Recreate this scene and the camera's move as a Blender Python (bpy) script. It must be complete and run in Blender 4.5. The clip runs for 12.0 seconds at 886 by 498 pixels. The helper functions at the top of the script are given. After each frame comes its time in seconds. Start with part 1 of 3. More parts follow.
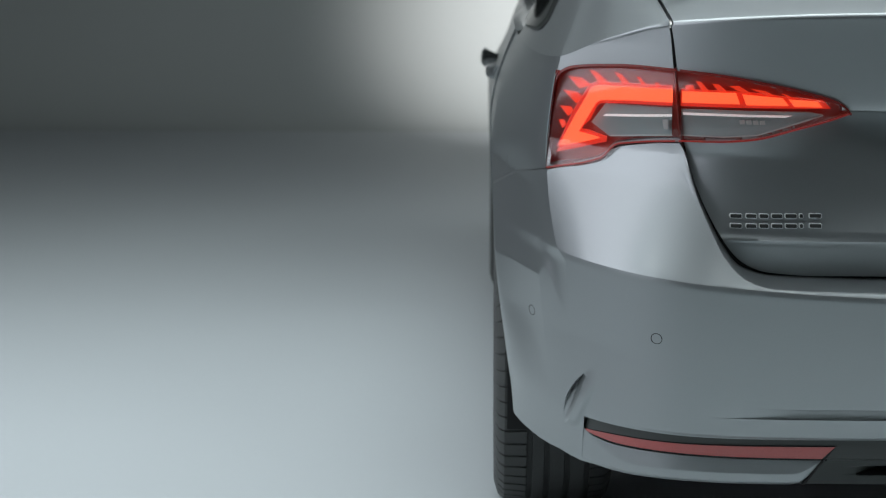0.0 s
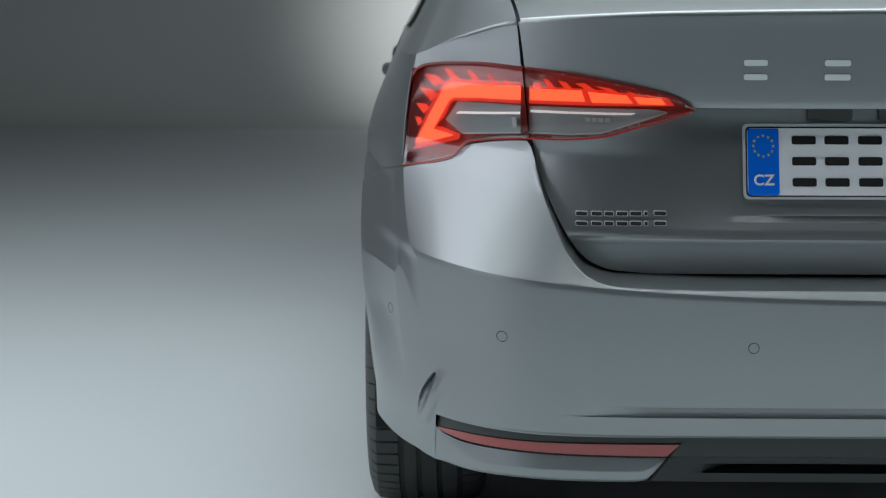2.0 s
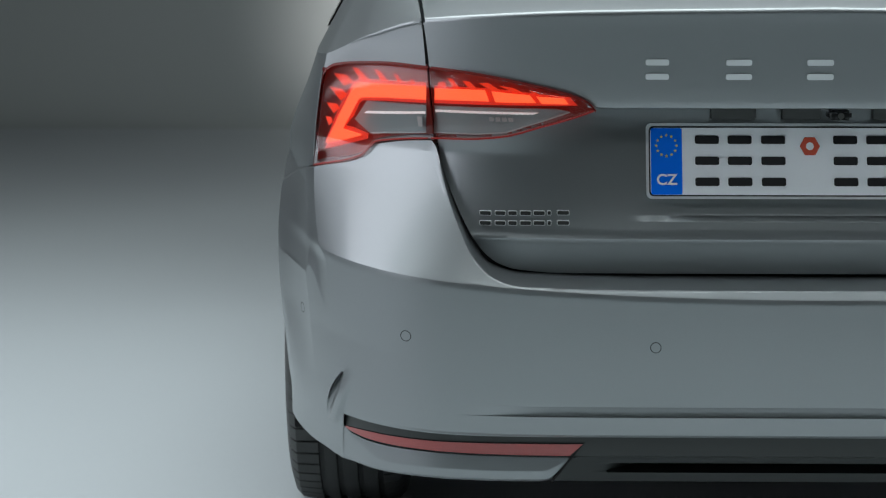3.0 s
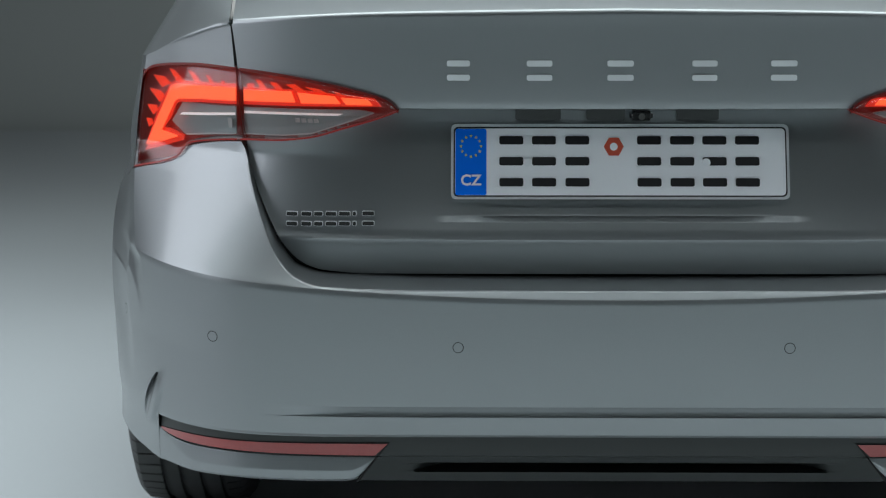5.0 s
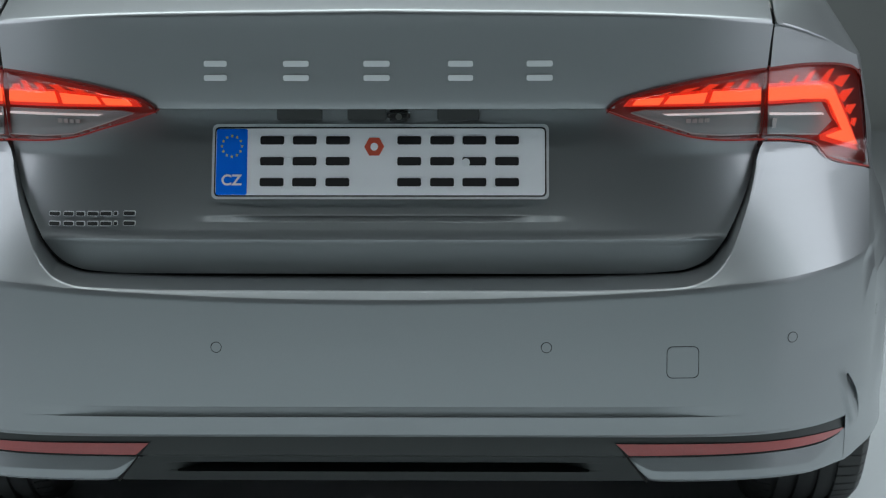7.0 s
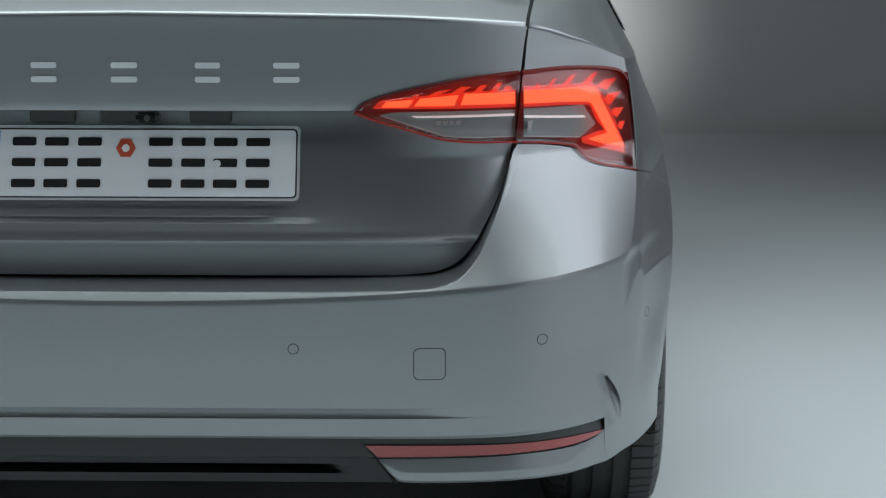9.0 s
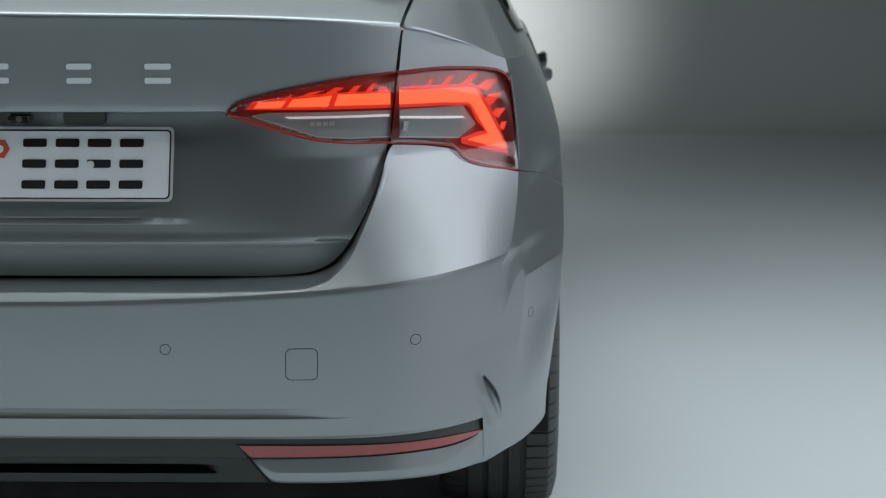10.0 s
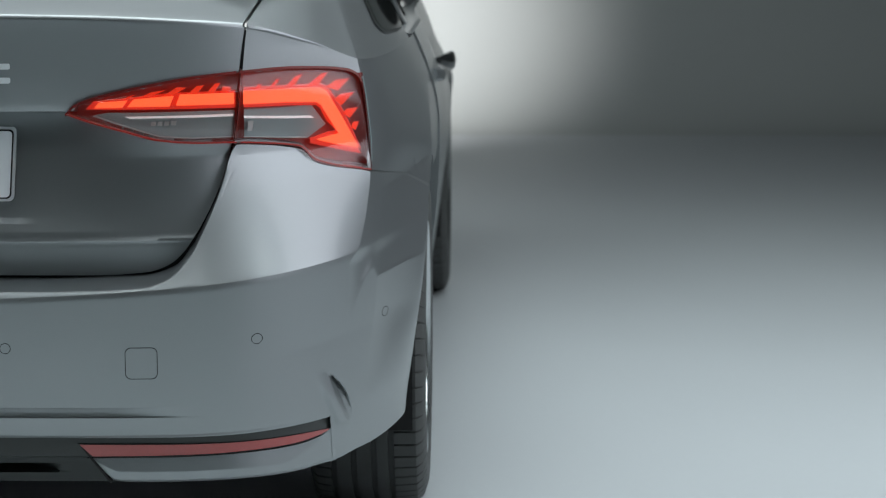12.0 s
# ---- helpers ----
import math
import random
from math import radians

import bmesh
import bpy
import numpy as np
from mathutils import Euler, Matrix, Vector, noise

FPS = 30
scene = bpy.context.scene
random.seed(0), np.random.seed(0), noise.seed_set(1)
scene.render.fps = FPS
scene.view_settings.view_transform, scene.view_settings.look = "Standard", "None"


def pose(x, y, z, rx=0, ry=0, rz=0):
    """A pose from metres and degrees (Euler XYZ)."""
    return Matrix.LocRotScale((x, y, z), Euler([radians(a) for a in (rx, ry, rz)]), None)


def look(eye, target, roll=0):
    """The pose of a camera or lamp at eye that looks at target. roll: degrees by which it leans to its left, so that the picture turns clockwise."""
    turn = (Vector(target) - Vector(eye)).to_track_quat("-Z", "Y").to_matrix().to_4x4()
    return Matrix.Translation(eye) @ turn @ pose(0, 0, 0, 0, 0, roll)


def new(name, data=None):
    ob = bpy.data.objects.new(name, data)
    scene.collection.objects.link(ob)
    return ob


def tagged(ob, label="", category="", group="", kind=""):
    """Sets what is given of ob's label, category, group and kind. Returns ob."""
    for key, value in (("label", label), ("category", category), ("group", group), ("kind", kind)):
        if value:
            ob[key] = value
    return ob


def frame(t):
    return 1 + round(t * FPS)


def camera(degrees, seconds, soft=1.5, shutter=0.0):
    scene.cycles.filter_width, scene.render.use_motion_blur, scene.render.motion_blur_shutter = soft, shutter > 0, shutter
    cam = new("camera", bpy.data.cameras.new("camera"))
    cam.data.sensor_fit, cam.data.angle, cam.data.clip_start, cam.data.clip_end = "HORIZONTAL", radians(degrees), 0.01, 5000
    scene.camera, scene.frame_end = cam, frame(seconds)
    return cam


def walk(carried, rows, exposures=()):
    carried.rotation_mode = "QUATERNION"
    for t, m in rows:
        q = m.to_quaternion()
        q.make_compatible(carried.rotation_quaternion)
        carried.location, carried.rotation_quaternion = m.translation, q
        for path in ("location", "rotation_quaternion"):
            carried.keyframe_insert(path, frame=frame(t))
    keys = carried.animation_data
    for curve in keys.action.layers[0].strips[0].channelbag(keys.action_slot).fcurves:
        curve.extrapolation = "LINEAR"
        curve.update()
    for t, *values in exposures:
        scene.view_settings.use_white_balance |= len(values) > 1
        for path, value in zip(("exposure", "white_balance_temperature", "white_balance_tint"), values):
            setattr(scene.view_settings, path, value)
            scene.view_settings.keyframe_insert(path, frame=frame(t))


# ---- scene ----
cam = camera(21.5, 12.0, soft=1.2)
# the lens is focused on the tail of the car; the far end of the car is soft
cam.data.dof.use_dof, cam.data.dof.focus_distance, cam.data.dof.aperture_fstop = True, 3.62, 8.0
# seconds, x, y, z, yaw, pitch, roll
ROWS = [
    (0.0, -0.9050, -3.6026, 1.1103, 0.997, -7.804, 0.076),
    (0.5, -0.8710, -3.5999, 1.1103, 0.994, -7.808, 0.068),
    (1.0, -0.8146, -3.5996, 1.1103, 0.991, -7.822, 0.025),
    (1.5, -0.7475, -3.5971, 1.1103, 0.987, -7.842, 0.032),
    (2.0, -0.6660, -3.5962, 1.1103, 0.987, -7.862, 0.044),
    (2.5, -0.5954, -3.5947, 1.1103, 0.979, -7.865, 0.043),
    (3.0, -0.5174, -3.5958, 1.1103, 0.978, -7.867, 0.022),
    (5.0, -0.2147, -3.6045, 1.1103, 1.000, -7.828, -0.073),
    (5.5, -0.1269, -3.6052, 1.1103, 1.022, -7.828, -0.118),
    (6.0, -0.0327, -3.6054, 1.1103, 1.024, -7.829, -0.087),
    (6.5, 0.0511, -3.6051, 1.1103, 1.016, -7.828, -0.105),
    (7.0, 0.1574, -3.6071, 1.1103, 1.015, -7.823, -0.092),
    (9.0, 0.5434, -3.6102, 1.1104, 0.993, -7.762, 0.098),
    (9.5, 0.6383, -3.6118, 1.1104, 0.993, -7.745, 0.065),
    (10.0, 0.7407, -3.6126, 1.1104, 0.996, -7.735, 0.035),
    (10.5, 0.8086, -3.6125, 1.1104, 0.993, -7.733, 0.023),
    (11.0, 0.8750, -3.6144, 1.1104, 0.996, -7.730, 0.031),
    (11.5, 0.9316, -3.6168, 1.1104, 0.992, -7.731, 0.010),
    (12.0, 0.9887, -3.6191, 1.1104, 0.994, -7.725, 0.022),
]
walk(cam, [(t, pose(x, y, z, 90 + pitch, 0, yaw) @ pose(0, 0, 0, 0, 0, roll)) for t, x, y, z, yaw, pitch, roll in ROWS])

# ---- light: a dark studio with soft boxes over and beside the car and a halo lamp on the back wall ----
world = bpy.data.worlds.new("studio")
scene.world = world
world.use_nodes = True
world.node_tree.nodes["Background"].inputs[0].default_value = (0.55, 0.75, 0.72, 1)
world.node_tree.nodes["Background"].inputs[1].default_value = 0.04


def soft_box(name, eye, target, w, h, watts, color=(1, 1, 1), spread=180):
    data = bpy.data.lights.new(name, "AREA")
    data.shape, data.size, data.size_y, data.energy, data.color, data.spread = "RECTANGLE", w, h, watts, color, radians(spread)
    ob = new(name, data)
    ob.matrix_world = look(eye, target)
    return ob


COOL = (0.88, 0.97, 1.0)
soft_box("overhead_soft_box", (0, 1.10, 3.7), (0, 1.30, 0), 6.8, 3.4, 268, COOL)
# added fill behind the car; it brightens the floor that the tail mirrors
soft_box("rear_fill", (0, -3.1, 3.7), (0, -3.1, 0), 8.2, 1.6, 119, COOL, 95)
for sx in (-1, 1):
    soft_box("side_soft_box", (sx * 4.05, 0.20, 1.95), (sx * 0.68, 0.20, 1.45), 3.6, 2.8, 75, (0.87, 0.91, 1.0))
halo = bpy.data.lights.new("halo_lamp", "SPOT")
halo.energy, halo.spot_size, halo.spot_blend, halo.shadow_soft_size, halo.color = 960, radians(54), 1.0, 0.25, (1.0, 0.975, 0.99)
new("halo_lamp", halo).matrix_world = look((0, 6.3, 1.2), (0, 9.7, 0.68))


# ---- materials ----
def material(name, base, rough=0.5, metal=0.0, coat=0.0, coat_rough=0.04, grain=0.0, grain_scale=200.0, bump=0.0, wear=0.0, wear_scale=3.0, emit=None, power=0.0):
    m = bpy.data.materials.new(name)
    m.use_nodes = True
    nt = m.node_tree
    b = nt.nodes["Principled BSDF"]
    b.inputs["Base Color"].default_value = (*base, 1)
    b.inputs["Roughness"].default_value, b.inputs["Metallic"].default_value = rough, metal
    b.inputs["Coat Weight"].default_value, b.inputs["Coat Roughness"].default_value = coat, coat_rough
    if emit:
        b.inputs["Emission Color"].default_value, b.inputs["Emission Strength"].default_value = (*emit, 1), power
    if grain or bump or wear:
        co = nt.nodes.new("ShaderNodeTexCoord")
        fine, broad = nt.nodes.new("ShaderNodeTexNoise"), nt.nodes.new("ShaderNodeTexNoise")
        fine.inputs["Scale"].default_value, fine.inputs["Detail"].default_value = grain_scale, 3
        broad.inputs["Scale"].default_value, broad.inputs["Detail"].default_value = wear_scale, 4
        for n in (fine, broad):
            nt.links.new(co.outputs["Object"], n.inputs["Vector"])
        total = nt.nodes.new("ShaderNodeMath")
        total.operation = "MULTIPLY_ADD"
        total.inputs[1].default_value, total.inputs[2].default_value = grain, 1 - grain / 2 - wear / 2
        nt.links.new(fine.outputs["Fac"], total.inputs[0])
        more = nt.nodes.new("ShaderNodeMath")
        more.operation = "MULTIPLY_ADD"
        more.inputs[1].default_value = wear
        nt.links.new(broad.outputs["Fac"], more.inputs[0])
        nt.links.new(total.outputs[0], more.inputs[2])
        mul = nt.nodes.new("ShaderNodeVectorMath")
        mul.operation = "SCALE"
        mul.inputs[0].default_value = base
        nt.links.new(more.outputs[0], mul.inputs["Scale"])
        nt.links.new(mul.outputs[0], b.inputs["Base Color"])
        if wear:
            r = nt.nodes.new("ShaderNodeMath")
            r.operation = "MULTIPLY_ADD"
            r.inputs[1].default_value, r.inputs[2].default_value = 0.12, rough - 0.06
            nt.links.new(broad.outputs["Fac"], r.inputs[0])
            nt.links.new(r.outputs[0], b.inputs["Roughness"])
        if bump:
            bp = nt.nodes.new("ShaderNodeBump")
            bp.inputs["Strength"].default_value, bp.inputs["Distance"].default_value = bump, 0.001
            nt.links.new(fine.outputs["Fac"], bp.inputs["Height"])
            nt.links.new(bp.outputs["Normal"], b.inputs["Normal"])
    return m


def thin_glass(name, tint, gloss=0.05, ior=1.5):
    m = bpy.data.materials.new(name)
    m.use_nodes = True
    nt = m.node_tree
    nt.nodes.remove(nt.nodes["Principled BSDF"])
    clear, shine, mix, fres = (nt.nodes.new(k) for k in ("ShaderNodeBsdfTransparent", "ShaderNodeBsdfGlossy", "ShaderNodeMixShader", "ShaderNodeFresnel"))
    clear.inputs[0].default_value = (*tint, 1)
    shine.inputs["Roughness"].default_value = gloss
    fres.inputs["IOR"].default_value = ior
    nt.links.new(fres.outputs[0], mix.inputs[0])
    nt.links.new(clear.outputs[0], mix.inputs[1])
    nt.links.new(shine.outputs[0], mix.inputs[2])
    nt.links.new(mix.outputs[0], nt.nodes["Material Output"].inputs["Surface"])
    return m


PAINT = material("grey_metallic_paint", (0.29, 0.31, 0.316), 0.43, 0.92, 0.65, 0.13, grain=0.12, grain_scale=900, bump=0.02)
DARK = material("black_cavity", (0.008, 0.008, 0.008), 0.8)
TRIM = material("black_plastic", (0.037, 0.042, 0.040), 0.5, grain=0.3, grain_scale=700, bump=0.15)
GLOSS = material("gloss_black", (0.012, 0.013, 0.013), 0.12, coat=0.5)
RUBBER = material("tyre_rubber", (0.050, 0.053, 0.051), 0.62, grain=0.3, grain_scale=300, bump=0.2, wear=0.3, wear_scale=6)
ALLOY = material("bright_alloy", (0.62, 0.64, 0.65), 0.25, 1.0)
SILVER = material("satin_silver", (0.78, 0.81, 0.82), 0.42, 0.45)
CHROME = material("dark_chrome", (0.30, 0.305, 0.29), 0.28, 1.0)
BADGE = material("dark_badge", (0.028, 0.030, 0.029), 0.35)
CHROME_RIM = material("bright_chrome", (0.7, 0.7, 0.66), 0.12, 1.0)
WHITE = material("plate_white", (0.90, 0.92, 0.94), 0.4, grain=0.03, grain_scale=500, wear=0.05)
BLUE = material("plate_blue", (0.001, 0.17, 0.85), 0.7)
BLUE.node_tree.nodes["Principled BSDF"].inputs["Specular IOR Level"].default_value = 0.1
BLACK = material("plate_black", (0.008, 0.008, 0.009), 0.45)
YELLOW = material("star_yellow", (0.75, 0.60, 0.10), 0.5)
STICKER = material("sticker_red", (0.62, 0.09, 0.045), 0.45)
CAP = material("white_cap", (0.86, 0.89, 0.91), 0.4)
REFLECTOR = material("red_reflector", (0.34, 0.055, 0.05), 0.28, coat=0.6, grain=0.25, grain_scale=260, bump=0.3)
# the housing's weak emission stands in for lamp light scattered inside it
HOUSING = material("lamp_housing", (0.22, 0.06, 0.056), 0.35, 0.2, coat=0.4, emit=(1.0, 0.06, 0.03), power=0.03)
SMOKE = material("lamp_grey", (0.26, 0.33, 0.335), 0.3, 0.2, grain=0.15, grain_scale=400)
GLOW = material("lamp_glow", (0.6, 0.05, 0.02), 0.4, emit=(1.0, 0.135, 0.04), power=1.08)
SHARD = material("lamp_shard", (0.55, 0.04, 0.02), 0.2, emit=(1.0, 0.05, 0.015), power=0.55)
REDEDGE = material("lamp_edge_red", (0.16, 0.012, 0.010), 0.25)
# emissive backing wider than the bars; paints their red halo on the housing
BAR_HALO = material("lamp_bar_halo", (0.4, 0.03, 0.02), 0.3, emit=(1.0, 0.035, 0.012), power=0.42)
# emission for the lower rim, in place of red light reflected under the lamp
RIM_GLOW = material("lamp_rim_glow", (0.20, 0.016, 0.013), 0.3, emit=(1.0, 0.04, 0.016), power=0.07)
FACET = material("lamp_facet", (0.42, 0.46, 0.46), 0.35, 0.2)
WHITE_GUIDE = material("white_guide", (0.93, 0.95, 0.96), 0.25, emit=(0.95, 1.0, 1.0), power=0.22)
LENS = thin_glass("lamp_lens", (0.96, 0.93, 0.925), 0.13, 1.55)
WINDOW = thin_glass("window_glass", (0.09, 0.13, 0.11))
FLOOR = material("studio_floor", (0.47, 0.505, 0.518), 0.55, grain=0.03, grain_scale=60, wear=0.06, wear_scale=1.2)
WALL = material("studio_wall", (0.42, 0.45, 0.438), 0.85, grain=0.03, grain_scale=40, wear=0.06, wear_scale=0.8)
CEIL = material("studio_ceiling", (0.03, 0.032, 0.032), 0.9, grain=0.1, grain_scale=20)
FLAG = material("dark_cloth", (0.060, 0.063, 0.063), 0.95, grain=0.2, grain_scale=80)


# ---- mesh helpers ----
def part(name, bm, mat, parent=None, label="", smooth=True, angle=38):
    """Links a bmesh as one mesh object under a thing or a part."""
    me = bpy.data.meshes.new(name)
    bmesh.ops.recalc_face_normals(bm, faces=bm.faces[:]) if len(bm.faces) < 4000 else None
    bm.to_mesh(me)
    bm.free()
    for m in mat if isinstance(mat, (list, tuple)) else [mat]:
        me.materials.append(m)
    if smooth:
        me.polygons.foreach_set("use_smooth", [True] * len(me.polygons))
        me.set_sharp_from_angle(angle=radians(angle))
    ob = new(name, me)
    ob.parent = parent
    if label:
        ob["label"] = label
    return ob


def empty(name, label, category, **more):
    return tagged(new(name), label, category, **more)


def ease(x, a, b):
    t = min(1.0, max(0.0, (x - a) / (b - a)))
    return t * t * (3 - 2 * t)


def spline(points):
    """A smooth monotone curve through (x, y) points."""
    xs, ys = [p[0] for p in points], [p[1] for p in points]
    n = len(xs)
    d = [(ys[i + 1] - ys[i]) / (xs[i + 1] - xs[i]) for i in range(n - 1)]
    m = [d[0]] + [0 if d[i - 1] * d[i] <= 0 else 2 * d[i - 1] * d[i] / (d[i - 1] + d[i]) for i in range(1, n - 1)] + [d[-1]]

    def f(x):
        if x <= xs[0]:
            return ys[0]
        if x >= xs[-1]:
            return ys[-1]
        i = max(j for j in range(n - 1) if xs[j] <= x)
        h = xs[i + 1] - xs[i]
        t = (x - xs[i]) / h
        return ((1 + 2 * t) * (1 - t) ** 2 * ys[i] + t * (1 - t) ** 2 * h * m[i] + t * t * (3 - 2 * t) * ys[i + 1] + t * t * (t - 1) * h * m[i + 1])
    return f


def sheet(fn, us, vs, skirt=None, hole=None):
    """A grid of fn(u, v); skirt: a vector by which its rim is folded back; hole(x, z): faces that are left out."""
    bm = bmesh.new()
    rows = [[bm.verts.new(fn(u, v)) for u in us] for v in vs]
    for a, b in zip(rows, rows[1:]):
        for i in range(len(us) - 1):
            quad = (a[i], a[i + 1], b[i + 1], b[i])
            if hole:
                c = sum((q.co for q in quad), Vector()) / 4
                if hole(c):
                    continue
            if (quad[0].co - quad[2].co).length > 1e-6:
                bm.faces.new(quad)
    if skirt:
        edges = [e for e in bm.edges if e.is_boundary]
        made = bmesh.ops.extrude_edge_only(bm, edges=edges)["geom"]
        for v in made:
            if isinstance(v, bmesh.types.BMVert):
                v.co += Vector(skirt)
    return bm


def steps(*knots):
    """Even steps between knots: steps((0, 1, 4), (1, 3, 10)) ..."""
    out = []
    for a, b, n in knots:
        out += [a + (b - a) * i / n for i in range(n)]
    return out + [knots[-1][1]]


def box(bm, lo, hi):
    r = bmesh.ops.create_cube(bm, size=1.0)
    for v in r["verts"]:
        v.co = Vector([(l + h) / 2 + c * (h - l) for l, h, c in zip(lo, hi, v.co)])
    return r["verts"]


def rounded(w, h, r, n=5):
    """A rounded rectangle round (0, 0)."""
    pts = []
    for cx, cz, a0 in ((w / 2 - r, h / 2 - r, 0), (-w / 2 + r, h / 2 - r, 90), (-w / 2 + r, -h / 2 + r, 180), (w / 2 - r, -h / 2 + r, 270)):
        pts += [(cx + r * math.cos(radians(a0 + 90 * i / n)), cz + r * math.sin(radians(a0 + 90 * i / n))) for i in range(n + 1)]
    return pts


def revolve(profile, n, close=False):
    """A ring about the x axis from (x, r) points."""
    bm = bmesh.new()
    rings = [[bm.verts.new((x, r * math.cos(2 * math.pi * i / n), r * math.sin(2 * math.pi * i / n))) for x, r in profile] for i in range(n)]
    for i in range(n):
        a, b = rings[i], rings[(i + 1) % n]
        for j in range(len(profile) - 1 + (1 if close else 0)):
            k = (j + 1) % len(profile)
            bm.faces.new((a[j], a[k], b[k], b[j]))
    return bm


# ---- the studio ----
def cove(u, v):
    # floor, rounded foot, wall
    y0, r, g = 9.4, 0.7, -0.012
    if v <= 1:
        return (u, -14 + (y0 + 14) * v, g)
    if v <= 2:
        a = (v - 1) * math.pi / 2
        return (u, y0 + r * math.sin(a), g + r - r * math.cos(a))
    return (u, y0 + r, g + r + (v - 2) * 6)


part("floor", sheet(cove, steps((-12, 12, 24)), steps((0, 1, 24))), FLOOR)
tagged(bpy.data.objects["floor"], "light grey seamless studio floor", "floor", kind="structure")
tagged(part("wall_back", sheet(cove, steps((-12, 12, 24)), steps((1, 2, 10), (2, 3, 6))), WALL), "grey curved studio back wall with soft halo light", "wall", kind="structure")
# unseen walls; the two close dark ones serve as flags mirrored in the paint
for name, lo, hi in (("wall_left", (-4.4, -14, -0.012), (-4.2, 9.6, 6.35)), ("wall_right", (4.2, -14, -0.012), (4.4, 9.6, 6.35)), ("wall_front", (-4.4, -14.2, -0.012), (4.4, -14, 6.35))):
    bm = bmesh.new()
    box(bm, lo, hi)
    tagged(part(name, bm, WALL if name == "wall_front" else FLAG, smooth=False), "unseen plain studio wall", "wall", kind="structure")
bm = bmesh.new()
box(bm, (-12.2, -14.2, 6.35), (12.2, 10.3, 6.5))
tagged(part("ceiling", bm, CEIL, smooth=False), "dark studio ceiling", "ceiling", kind="structure")

# ---- the car's skin: half width by height, and a plan curve round the tail ----
AXLE_R, AXLE_F, HUB, ARCH = 0.94, 3.70, 0.318, 0.365
half_width = spline([(0.15, 0.822), (0.231, 0.847), (0.303, 0.854), (0.344, 0.860), (0.403, 0.868), (0.437, 0.873), (0.50, 0.881), (0.58, 0.887), (0.70, 0.889), (0.76, 0.882), (0.83, 0.861), (0.885, 0.839), (0.945, 0.808), (1.0, 0.772), (1.2, 0.67), (1.42, 0.57)])
edge_x = spline([(0.40, 0.757), (0.46, 0.766), (0.572, 0.771), (0.604, 0.787), (0.714, 0.799), (0.763, 0.797), (0.821, 0.791), (0.868, 0.784), (0.93, 0.77)])
# the foot of the side's upper face, which leans in; below it the side faces the floor
# its peak builds the outline of a mirrored dark wedge into the shape
side_break = spline([(0.766, 0.474), (0.805, 0.556), (0.817, 0.527), (0.863, 0.476), (0.89, 0.466)])
crease_z = lambda x: 0.548 + 0.046 * (x / 0.79) ** 2


def plan(x, z):
    """How far the skin at half breadth x lies ahead of the tail's middle, and how steep it runs there."""
    x = abs(x)
    c = crease_z(x)
    b = min(1.0, max(0.0, (z - c) / (0.76 - c)))
    b = b * (1.12 - 0.12 * b)
    low, low_m = 0.75 * (x / 0.905) ** 7.4, 0.75 * 7.4 / 0.905 * (x / 0.905) ** 6.4
    d = x - 0.60
    if d < 0:
        up, up_m = 0.57 * (x / 0.89) ** 4.1, 0.57 * 4.1 / 0.89 * (x / 0.89) ** 3.1
    elif d < 0.12:
        up, up_m = 0.1132 + 0.773 * d + 2.45 * d * d, 0.773 + 4.9 * d
    else:
        up, up_m = 0.2412 + 1.361 * (d - 0.12), 1.361
    # a sharp upright edge runs down from the lamp's outer corner; beyond it the skin faces sideways
    low_end = side_break(x)
    fold = 2.3 * min(1.15, max(0.0, (z - low_end) / (0.66 - low_end))) * (1 - ease(z, 0.88, 0.93))
    over = max(0.0, x - edge_x(z))
    # above the lamp's foot the corner rakes forward
    tall = 0.018 * min(1.35, max(0.0, z - 0.75) / 0.135)
    rake, rake_m = tall * min(1.1, max(0.0, x - 0.60) / 0.18), (tall / 0.18 if 0.60 < x < 0.798 else 0.0)
    # the lower corner leans in towards its foot
    lean = 0.10 * min(max(0.0, c - z), 0.13) * ease(x, 0.58, 0.74)
    return low + (up - low) * b + fold * over + rake + lean, low_m + (up_m - low_m) * b + (fold if over > 0 else 0.0) + rake_m


def knee(z):
    return max(0.918 * half_width(z), edge_x(z) + 0.006)


def arch_y(z):
    """Where the wheel arch cuts the tail's side."""
    return AXLE_R - math.sqrt(max(0.0, ARCH ** 2 - max(0.0, z - HUB) ** 2)) - 1.5 * max(0.0, HUB - z)


def turn_curve(z):
    w, k = half_width(z), knee(z)
    y, m = plan(k, z)
    e = max(arch_y(min(z, HUB + ARCH)), y + 0.04) + 1.0 * ease(z, 0.72, 0.88)
    return w, k, y, min(y + m * (w - k), y + 0.75 * (e - y)), e


def bend(z):
    """How full the side's curve is: 2 is round; lower is nearer to a straight taper."""
    return 2 - 0.65 * ease(z, 0.34, 0.48) * (1 - ease(z, 0.70, 0.82))


def skin_y(x, z):
    x = abs(x)
    w, k, y, c, e = turn_curve(z)
    if x <= k:
        return plan(x, z)[0]
    t = 1 - (max(0.0, w - x) / (w - k)) ** (1 / bend(z))
    return (1 - t) ** 2 * y + 2 * t * (1 - t) * c + t * t * e


